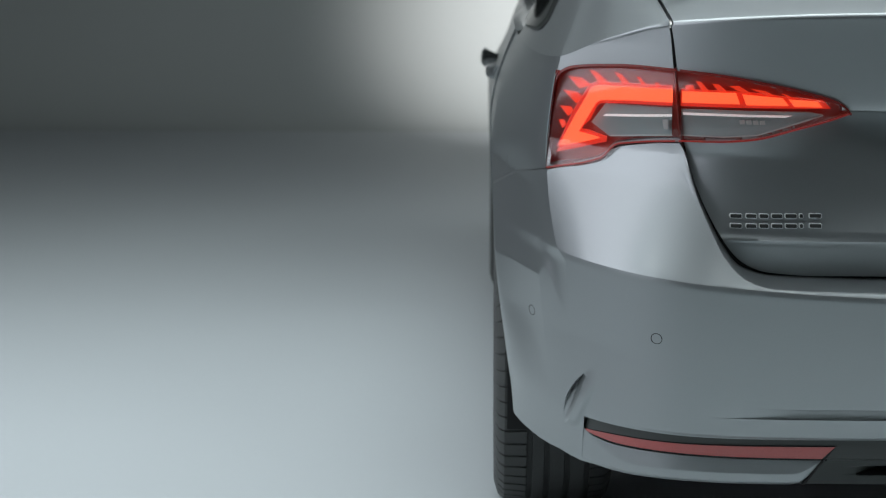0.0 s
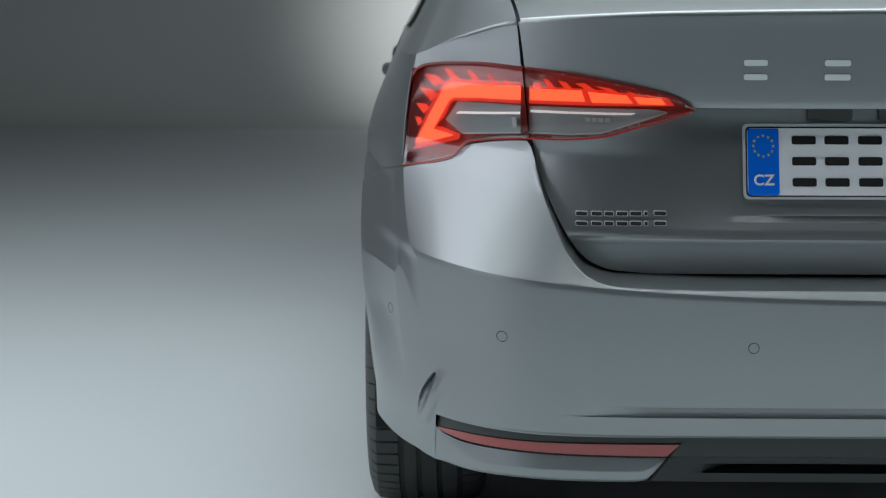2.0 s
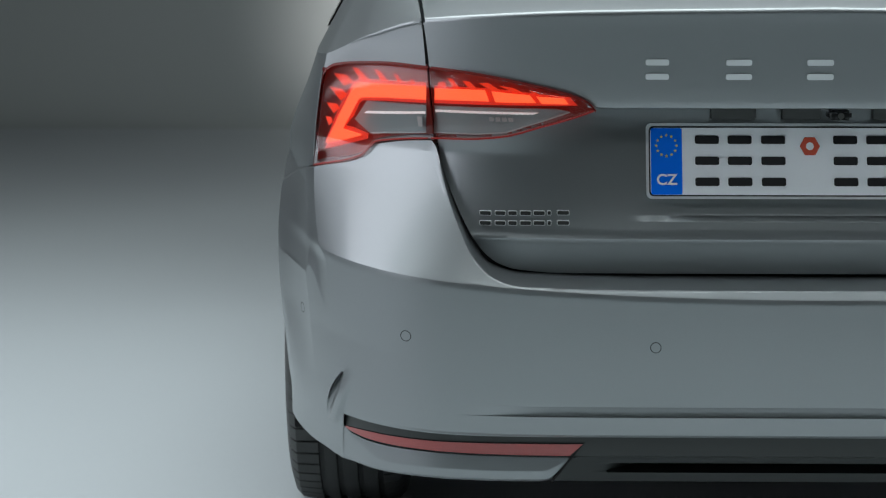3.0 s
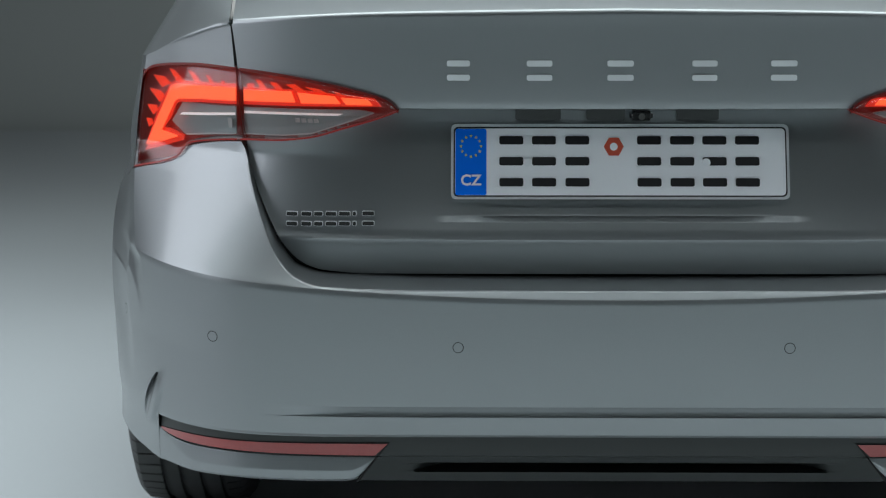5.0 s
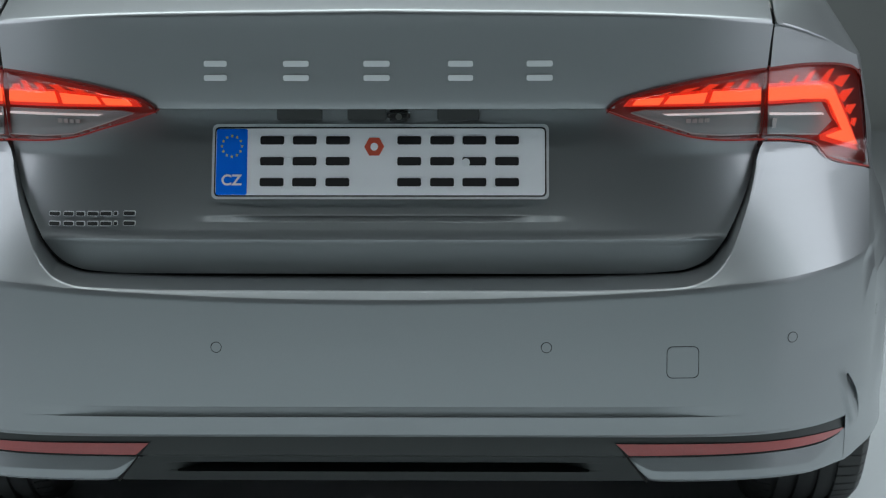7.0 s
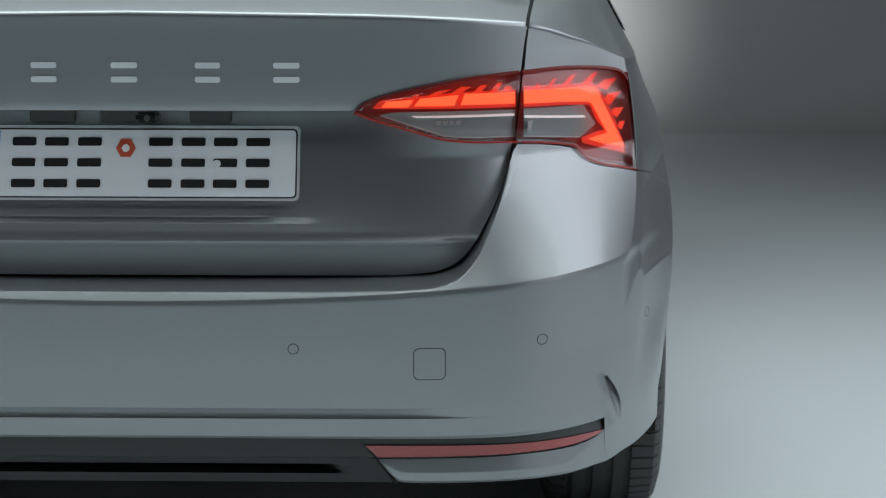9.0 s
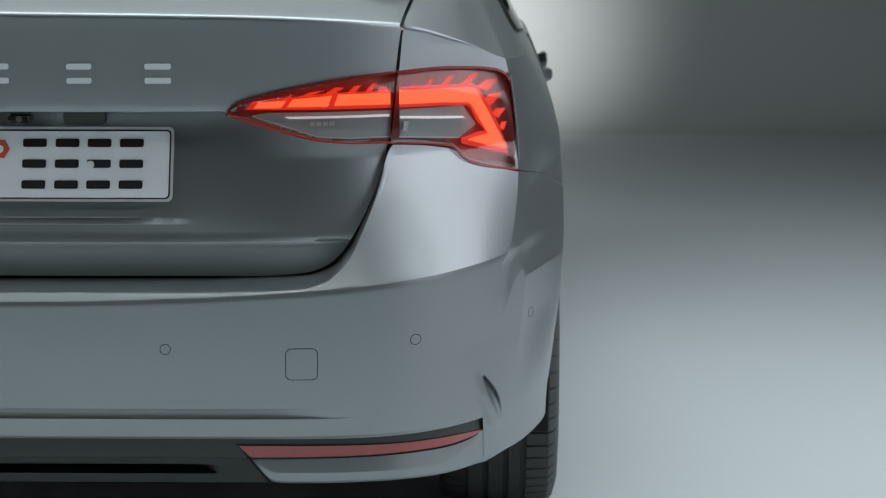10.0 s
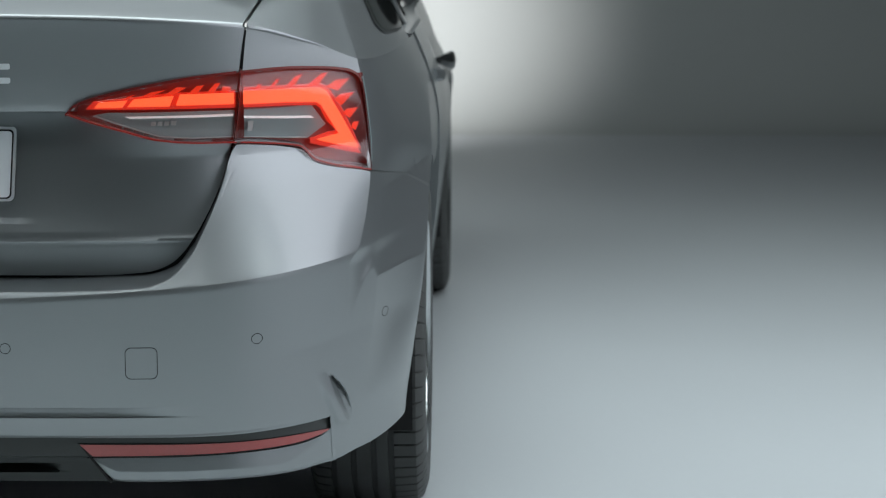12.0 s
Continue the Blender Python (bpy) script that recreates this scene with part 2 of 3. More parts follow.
def side_point(s, z, y_end):
    """s from 0 at the knee to 1 at y_end along the side; returns x, y."""
    w, k, y, c, e = turn_curve(z)
    yy = y + (max(y_end, y + 0.03) - y) * s
    if yy >= e:
        return w, yy
    lo, hi = 0.0, 1.0
    for _ in range(24):
        t = (lo + hi) / 2
        lo, hi = (t, hi) if (1 - t) ** 2 * y + 2 * t * (1 - t) * c + t * t * e < yy else (lo, t)
    return w - (w - k) * (1 - lo) ** bend(z), yy


tail_y = spline([(0.568, -0.0090), (0.5755, -0.0115), (0.585, -0.0150), (0.626, -0.0325), (0.6315, -0.0362), (0.6345, -0.0368), (0.640, -0.0345), (0.66, -0.034), (0.835, -0.046), (0.845, -0.0472), (0.93, -0.0496), (0.965, -0.0508), (0.985, -0.0520)])
bumper_y = spline([(0.24, -0.06), (0.28, -0.076), (0.332, -0.0810), (0.338, -0.0856), (0.345, -0.0860), (0.385, -0.0886), (0.44, -0.0902), (0.48, -0.0908), (0.540, -0.0906), (0.548, -0.0890), (0.56, -0.084), (0.60, -0.078), (0.72, -0.054), (0.80, -0.048), (0.96, -0.048)])


def niche(x, z):
    """The hollow for the number plate leans in towards an overhang at its top; a slanted ledge runs under the plate."""
    a = abs(x)
    ledge = 0.010 * min(1.0, max(0.0, (z - 0.6605) / 0.0085)) * (1 - ease(a, 0.17, 0.30))
    return (0.35 * max(0.0, z - 0.645) + ledge) * (1 - ease(a, 0.27, 0.57)) * (1 - ease(z, 0.8325, 0.8365))


def tail(x, z, out=0.0):
    return Vector((x, skin_y(x, z) + tail_y(z) + niche(x, z) - out, z))


def bumper_off(x, z):
    """The tail's offset; the lip over the lower trim fades out towards the corners."""
    over = 0.35 * max(0.0, min(z - crease_z(x), 0.014)) * (1 - ease(abs(x), 0.42, 0.56))
    plain = -0.0885 + 0.026 * ease(0.392 - z, 0.0, 0.15) ** 2
    # the profile's break follows the crease, which climbs towards the corners
    c = crease_z(x)
    zz = z if z < 0.44 or z > 0.72 else 0.44 + (z - 0.44) * 0.108 / (c - 0.44) if z < c else 0.548 + (z - c) * 0.172 / (0.72 - c)
    # a shallow groove that curls under, just over the lip
    groove = (0.0080 if z > 0.36515 else 0.0) * min(1.0, max(0.0, (0.3815 - z) / 0.0164)) ** 0.8 * (1 - ease(abs(x), 0.40, 0.56))
    if z > c:
        # the step over the crease melts into a plain slope towards the corners
        flat = -0.0890 + 0.035 * min(1.0, (zz - 0.548) / 0.172) + (0.006 * ease(z, 0.72, 0.80))
        return bumper_y(zz) + over + (flat - bumper_y(zz) - over) * ease(abs(x), 0.34, 0.58)
    return bumper_y(zz) + groove + (plain - bumper_y(zz)) * ease(abs(x), 0.60, 0.745) * ease(0.400 - z, 0.0, 0.050) if z < 0.400 else bumper_y(zz) + over


def scoop(x, z):
    """A small hollow at the corner, deep at its top, with a raised strip beside it that runs down to the reflector."""
    x, t = abs(x), (z - 0.312) / 0.086
    if not -0.1 < t < 1.25:
        return 0.0
    r = 0.768 - 0.028 * t
    wide = 0.014 * math.sin(math.pi * min(1.0, max(0.0, 0.06 + 0.86 * t))) ** 0.8
    hollow = 0.0
    if 0 < t < 1.06 and r < x < r + wide:
        hollow = 0.020 * t * ease(x, r, r + 0.003) * (1 - ease(x, r + wide - 0.003, r + wide)) * (1 - ease(t, 0.98, 1.05))
    strip = 0.012 * ease(x, r - 0.022, r - 0.007) * (1 - ease(x, r - 0.001, r + 0.003)) * (1 - ease(t, 0.55, 1.2)) * ease(t, -0.1, 0.1)
    return hollow - strip


def bumper(x, z, out=0.0):
    return Vector((x, skin_y(x, z) + bumper_off(x, z) - out, z))


seam_x = spline([(0.5755, 0.36), (0.578, 0.425), (0.584, 0.482), (0.602, 0.518), (0.636, 0.5445), (0.681, 0.566), (0.728, 0.581), (0.781, 0.592), (0.891, 0.604), (0.962, 0.611), (1.10, 0.64)])
bumper_top = spline([(0.0, 0.5605), (0.29, 0.5615), (0.386, 0.5635), (0.462, 0.567), (0.502, 0.579), (0.533, 0.609), (0.554, 0.652), (0.574, 0.704), (0.588, 0.760), (0.597, 0.777), (0.690, 0.763), (0.716, 0.738), (0.80, 0.712), (0.841, 0.684), (0.88, 0.650), (0.889, 0.642)])
lamp_top = spline([(0.345, 0.833), (0.352, 0.842), (0.366, 0.851), (0.397, 0.861), (0.476, 0.878), (0.551, 0.8895), (0.604, 0.894), (0.668, 0.897), (0.718, 0.894), (0.760, 0.8875), (0.775, 0.880), (0.784, 0.866), (0.791, 0.821), (0.797, 0.763), (0.801, 0.716)])
lamp_low = spline([(0.345, 0.832), (0.380, 0.819), (0.427, 0.805), (0.486, 0.788), (0.54, 0.782), (0.596, 0.780), (0.690, 0.767), (0.716, 0.742), (0.80, 0.715)])
deck_edge = spline([(0.0, 0.982), (0.35, 0.977), (0.62, 0.960), (0.702, 0.935), (0.784, 0.900), (0.84, 0.892), (0.90, 0.892)])


def in_lamp(c):
    x = abs(c.x)
    return 0.36 < x < edge_x(c.z) - 0.003 and c.y < 0.5 and lamp_low(x) + 0.003 < c.z < lamp_top(x) - 0.003


car = empty("car", "grey metallic hatchback car seen from behind in a studio", "car")

# tailgate
GATE_Z = steps((0.5775, 0.585, 8), (0.585, 0.65, 16), (0.65, 0.659, 5), (0.659, 0.669, 20), (0.669, 0.69, 10), (0.69, 0.828, 30), (0.828, 0.84, 12), (0.84, 0.96, 24), (0.96, 0.982, 8))


def gate(k, v):
    if v <= 0.982:
        x = k * (seam_x(v) - 0.003 - 0.007 * (1 - ease(v, 0.62, 0.76)))
        z = v - (0.982 - deck_edge(abs(x))) * ease(v, 0.86, 0.982)
        return tail(x, z)
    d = v - 0.982
    x = k * (seam_x(0.962 + d) - 0.003)
    z = deck_edge(abs(x))
    p = tail(x, z)
    # a rounded edge of 8 mm, then the deck
    a, r = min(1.0, d / 0.008) * 1.33, 0.008
    return p + Vector((0, r * (1 - math.cos(a)) + 2.6 * max(0.0, d - 0.008), r * math.sin(a) + 0.62 * max(0.0, d - 0.008)))


part("tailgate", sheet(gate, steps((-1, 1, 150)), GATE_Z + [0.982 + 0.001 * i for i in range(1, 9)] + [1.0, 1.024, 1.048, 1.065, 1.082], (0, 0.03, 0), in_lamp), PAINT, car)


# bumper: the tail from wheel arch to wheel arch
def across(a, z):
    """Breadth for 0 to 0.8: up to the upright edge at 0.75, then on to the knee."""
    return a / 0.75 * edge_x(z) if a <= 0.75 else edge_x(z) + (knee(z) - edge_x(z)) * (a - 0.75) / 0.05


def bumper_grid(k, v):
    s, a = math.copysign(1, k), abs(k)
    top = 0.70
    for _ in range(6):
        x = across(a, top) if a <= 0.8 else side_point((a - 0.8) / 0.2, top, arch_y(top))[0]
        top = bumper_top(x)
    low = 0.333 - 0.002 * ease(x, 0.3, 0.75) if a < 0.735 else 0.253 + 0.004 * ease(a, 0.735, 0.8) + 0.014 * ease(a, 0.82, 1.0)
    lip = 0.0
    if v > 1:
        # the edge folds up and in, towards the tailgate
        top += 0.012 * (v - 1)
        lip = 0.060 * (v - 1) * (1 - ease(x, 0.42, 0.56)) + 0.05 * (v - 1) * ease(x, 0.42, 0.56)
    mid = min(crease_z(x), top - 0.004)
    z = top if v > 1 else low + (0.345 - low) * v / 0.2 if v < 0.2 else 0.345 + 0.085 * (v - 0.2) / 0.17 if v < 0.37 else 0.43 + (mid - 0.43) * (v - 0.37) / 0.33 if v < 0.7 else mid + (top - mid) * (v - 0.7) / 0.3
    if a <= 0.8:
        x = across(a, z)
        y = plan(x, z)[0]
    else:
        x, y = side_point((a - 0.8) / 0.2, z, arch_y(z))
    roll = 0.0016 * ease(z, bumper_top(x) - 0.003, bumper_top(x)) ** 2 * (1 - ease(x, 0.56, 0.6)) if v <= 1 else 0.0016
    return Vector((s * (x - (0.004 * (v - 1) * ease(x, 0.44, 0.53) if v > 1 else 0)), y + bumper_off(x, min(z, bumper_top(x))) + lip + roll + scoop(x, z), z))


KS = steps((0, 0.4, 25), (0.4, 0.66, 40), (0.66, 0.73, 18), (0.73, 0.74, 5), (0.74, 0.75, 6), (0.75, 0.8, 24), (0.8, 1, 40))
KS = [-k for k in KS[:0:-1]] + KS
part("rear_bumper", sheet(bumper_grid, KS, steps((0, 0.2, 24), (0.2, 0.24, 12), (0.24, 0.2406, 1), (0.2406, 0.273, 12), (0.273, 0.37, 26), (0.37, 0.7, 64), (0.7, 0.94, 18), (0.94, 1, 12), (1, 2, 5)), (0, 0.02, 0)), PAINT, car, angle=13)

# black core behind the seams
core = sheet(lambda k, z: Vector((k * 0.80, skin_y(k * 0.80, z) + 0.045 + (0.02 if z < 0.5 else 0) + 0.028 * (1 - ease(abs(k), 0.3, 0.5)) * (z > 0.62), z)), steps((-1, 1, 60)), steps((0.28, 0.895, 50)))
part("inner_body", core, DARK, car)


# quarter panels and pillars
def quarter(sgn):
    def fn(k, v):
        z = 0.8
        for _ in range(8):
            if k <= 1:
                x0, x1 = seam_x(z) + 0.003, edge_x(z)
                x = x0 + (x1 - x0) * k / 0.8 if k < 0.8 else x1 + (knee(z) - x1) * (k - 0.8) / 0.2
                y = plan(x, z)[0]
            else:
                x, y = side_point((k - 1), z, 1.52)
            low = bumper_top(x) + 0.003 if y < 0.72 else max(0.648, HUB + math.sqrt(max(0.0, ARCH ** 2 - (y - AXLE_R) ** 2)))
            high = deck_edge(x)
            z = low + (high - low) * v
        return Vector((sgn * x, y + bumper_y(max(z, 0.72)), z))
    return fn


def green(y, z):
    """Half width of the upper body, which leans in over the belt line."""
    return side_point(1.0, 0.89, y)[0] - 0.026 - 0.52 * (z - 0.89) - 0.045 * ease(y, 1.9, 3.2)


def pillar(sgn):
    base = quarter(sgn)

    def fn(k, v):
        p = base(k, 1.0)
        f = k * 0.5 if k < 1 else 0.5 + 0.5 * (k - 1) / 0.82
        z = 1.0 + 0.36 * math.sin(f * math.pi / 2) ** 1.5
        w = 0.643 + (green(1.35, 1.36) - 0.643) * f
        q = Vector((sgn * w, 0.34 + 1.09 * f, z))
        r = p.lerp(q, v)
        r = (gate(sgn, 0.982 + 0.1 * v) + Vector((sgn * 0.006, 0, 0))).lerp(r, ease(k, 0.0, 0.5))
        return r + Vector((sgn * 0.02, -0.01, 0.018)) * math.sin(math.pi * v) * (1 - f) * ease(k, 0.0, 0.5)
    return fn


for sgn in (-1, 1):
    part("quarter_panel", sheet(quarter(sgn), steps((0, 0.8, 40), (0.8, 1, 12), (1, 2, 44)), steps((0, 1, 40)), (0, 0.01, 0), in_lamp), PAINT, car, angle=13)
    part("rear_pillar", sheet(pillar(sgn), steps((0, 0.8, 20), (0.8, 1, 8), (1, 1.82, 24)), steps((0, 1, 20)), (0, 0.01, 0)), PAINT, car)


def bead(sgn):
    """The rounded edge where the tail turns into the pillar."""
    base = quarter(sgn)

    def fn(k, v):
        r = 0.0045 * (1 - ease(k, 0.25, 0.9)) + 0.0004
        a = math.pi * (v - 0.15)
        return base(k, 1.0) + Vector((0, 0.002 - r * math.cos(a), r * math.sin(a)))
    return fn


for sgn in (-1, 1):
    part("shoulder_edge", sheet(bead(sgn), steps((0, 0.9, 40)), steps((0, 1, 8))), PAINT, car)
    # black strip added for the shade in the joint between tailgate and quarter panel
    for lo, hi in ((0.579, 0.772), (0.897, 0.957)):
        part("filler", sheet(lambda u, v, sgn=sgn: Vector((sgn * (seam_x(v) - 0.012 + 0.016 * u), tail(seam_x(v), v).y + 0.006, v)), (0, 0.5, 1), steps((lo, hi, 30)), (0, 0.01, 0)), DARK, car, "black strip for the shade in the joint")


def rear_glass(sgn, grow, out):
    """The small fixed pane in the pillar, with rounded lower corners."""
    base = pillar(sgn)

    def fn(u, v):
        k = 1.26 - grow * 2.5 + (0.54 + grow * 5) * u
        low = 0.088 - 0.042 * u - grow + 0.05 * abs(2 * u - 1) ** 6
        return base(k, low + (0.52 + grow - low) * v) + Vector((sgn * 0.9, -0.1, 0.42)) * out
    return fn


for sgn in (-1, 1):
    part("pane_seal", sheet(rear_glass(sgn, 0.008, 0.003), steps((0, 1, 24)), steps((0, 1, 16))), TRIM, car, "black rubber seal round the pane")
    part("rear_quarter_pane", sheet(rear_glass(sgn, 0.0, 0.005), steps((0, 1, 24)), steps((0, 1, 16))), WINDOW, car, "glass pane in the rear pillar")


# ---- the rest of the body ----
def flank(sgn, y0, y1, z0, z1, name, arch=None):
    def fn(u, v):
        y = y0 + (y1 - y0) * u
        low = z0
        if arch is not None and abs(y - arch) < ARCH:
            low = max(z0, HUB + math.sqrt(ARCH ** 2 - (y - arch) ** 2))
        z = low + (z1 - low) * v
        x = half_width(z) + 0.003 - 0.045 * ease(y, 1.9, 3.2) * ease(z, 0.64, 0.80) - 0.16 * ease(y, 3.7, 4.6) ** 2
        return Vector((sgn * x, y, z))
    return part(name, sheet(fn, steps((0, 1, 36)), steps((0, 1, 24)), (-sgn * 0.02, 0, 0)), PAINT, car)


def pane(sgn, ya, yb, name, lean_a, lean_b, mat=None, lift=-0.008):
    def fn(u, v):
        z = 0.893 + 0.44 * v
        y = (ya + lean_a * v) * (1 - u) + (yb + lean_b * v) * u
        return Vector((sgn * (green(y, z) + lift), y, z))
    return part(name, sheet(fn, steps((0, 1, 10)), steps((0, 1, 10)), (-sgn * 0.006, 0, 0)), mat or WINDOW, car)


for sgn in (-1, 1):
    flank(sgn, 1.523, 2.40, 0.22, 0.897, "rear_door")
    flank(sgn, 2.404, 3.30, 0.22, 0.897, "front_door")
    flank(sgn, 3.304, 4.52, 0.24, 0.90, "front_wing", AXLE_F)
    pane(sgn, 1.345, 1.88, "quarter_window", 0.10, 0.04)
    pane(sgn, 1.88, 1.97, "door_frame", 0.04, 0.02, PAINT, 0.0)
    pane(sgn, 1.97, 2.50, "rear_side_window", 0.02, 0.0)
    pane(sgn, 2.50, 2.60, "window_pillar", 0.0, 0.0, GLOSS, -0.002)
    pane(sgn, 2.60, 3.40, "front_side_window", 0.0, -0.5)
    part("roof_rail", sheet(lambda u, v, sgn=sgn: Vector((sgn * (green(1.44 + 1.46 * u, 1.333 + 0.09 * v) + 0.002), 1.44 + 1.46 * u, 1.333 + 0.09 * v)), steps((0, 1, 12)), steps((0, 1, 4)), (-sgn * 0.03, 0, 0)), PAINT, car)
    part("shoulder", sheet(lambda u, v, sgn=sgn: Vector((sgn * ((half_width(0.896) + 0.003 - 0.045 * ease(1.35 + 1.95 * u, 1.9, 3.2)) * (1 - v) + (green(1.35 + 1.95 * u, 0.893) - 0.012) * v), 1.35 + 1.95 * u, 0.8965 + 0.004 * math.sin(math.pi * v) - 0.002 * v)), steps((0, 1, 16)), steps((0, 1, 6))), PAINT, car)
    # door handles: a bar that stands off the door
    for y in (1.72, 2.62):
        bm = bmesh.new()
        n = 12
        rings = []
        for i in range(n + 1):
            t = i / n
            off = (-0.002 if y < 2 else -0.014) + (0.016 if y < 2 else 0.036) * math.sin(math.pi * t) ** 0.6
            cy, cz = y + 0.21 * t, (0.788 if y < 2 else 0.772) - 0.01 * t
            tall = 0.016 if y < 2 else 0.008 + 0.018 * math.sin(math.pi * t) ** 0.7
            w = half_width(cz) + off
            rings.append([bm.verts.new((sgn * (w + 0.011 * math.cos(a)), cy, cz + tall * math.sin(a))) for a in [2 * math.pi * j / 8 for j in range(8)]])
        for a, b in zip(rings, rings[1:]):
            for j in range(8):
                bm.faces.new((a[j], a[(j + 1) % 8], b[(j + 1) % 8], b[j]))
        bm.faces.new(rings[0]), bm.faces.new(rings[-1])
        part("door_handle", bm, PAINT if y < 2 else GLOSS, car, "grey door handle" if y < 2 else "dark door handle")
    # sill
    part("sill", sheet(lambda u, v, sgn=sgn: Vector((sgn * (0.80 + 0.03 * v), 1.40 + 1.9 * u, 0.17 + 0.06 * v)), steps((0, 1, 8)), steps((0, 1, 3)), (-sgn * 0.05, 0, 0)), TRIM, car)
    # door mirror: foot, shell and glass
    mirror = new("door_mirror")
    mirror.parent = car

    def shell(u, v, sgn=sgn):
        a, b = u * 2 * math.pi, v * math.pi / 2
        r = math.sin(b) ** 0.75
        return Vector((sgn * (0.905 + 0.105 * r * math.copysign(abs(math.cos(a)) ** 0.75, math.cos(a))), 3.08 + 0.11 * math.cos(b), 1.035 + 0.07 * r * math.copysign(abs(math.sin(a)) ** 0.75, math.sin(a))))
    part("shell", sheet(shell, steps((0, 1, 28)), steps((0.02, 1, 10))), PAINT, mirror)
    bm = bmesh.new()
    bm.faces.new([bm.verts.new((sgn * (0.905 + 0.10 * math.copysign(abs(math.cos(a)) ** 0.75, math.cos(a))), 3.083, 1.035 + 0.066 * math.copysign(abs(math.sin(a)) ** 0.75, math.sin(a)))) for a in [2 * math.pi * i / 28 for i in range(28)]])
    part("mirror_glass", bm, GLOSS, mirror, "dark mirror glass")
    bm = bmesh.new()
    box(bm, (min(sgn * 0.80, sgn * 0.87), 3.10, 0.935), (max(sgn * 0.80, sgn * 0.87), 3.17, 1.00))
    bmesh.ops.bevel(bm, geom=bm.edges[:], offset=0.012, segments=3, affect="EDGES")
    part("foot", bm, GLOSS, mirror)


def roof(u, v):
    y = 0.15 + 3.6 * v
    t = min(1, max(0, (y - 0.1) / 1.25))
    f = min(1, max(0, (3.75 - y) / 0.95))
    z = 1.05 + 0.385 * math.sin(t * math.pi / 2) - 0.42 * (1 - math.sin(f * math.pi / 2))
    w = 0.63 - 0.04 * t + 0.10 * (1 - f)
    return Vector((u * w, y, z - 0.03 * u * u))


part("rear_window", sheet(roof, steps((-1, 1, 20)), steps((0.02, 0.27, 12))), GLOSS, car, "dark rear window")
part("roof", sheet(roof, steps((-1, 1, 20)), steps((0.272, 0.76, 14))), PAINT, car)
part("windscreen", sheet(roof, steps((-1, 1, 20)), steps((0.762, 0.98, 12))), GLOSS, car, "dark windscreen")


def bonnet(u, v):
    y = 3.65 + 0.95 * v
    w = 0.80 - 0.16 * v * v
    return Vector((u * w, y, 1.0 - 0.20 * v ** 1.8 - 0.05 * u * u))


part("bonnet", sheet(bonnet, steps((-1, 1, 20)), steps((0, 1, 14))), PAINT, car)
part("front_bumper", sheet(lambda u, v: Vector((u * 0.66, 4.60 - 0.14 * u * u, 0.22 + 0.55 * v)), steps((-1, 1, 20)), steps((0, 1, 10)), (0, -0.05, 0)), PAINT, car)
bm = bmesh.new()
box(bm, (-0.58, 0.55, 0.20), (0.58, 4.3, 0.30))
part("underbody", bm, DARK, car)
for y in (AXLE_R, AXLE_F):
    for sgn in (-1, 1):
        liner = revolve([(sgn * 0.86, 0.372), (sgn * 0.60, 0.372), (sgn * 0.60, 0.05)], 40)
        for v in list(liner.verts):
            if v.co.z < -0.13:
                liner.verts.remove(v)
        ob = part("wheel_liner", liner, DARK, car)
        ob.location = (0, y, HUB)


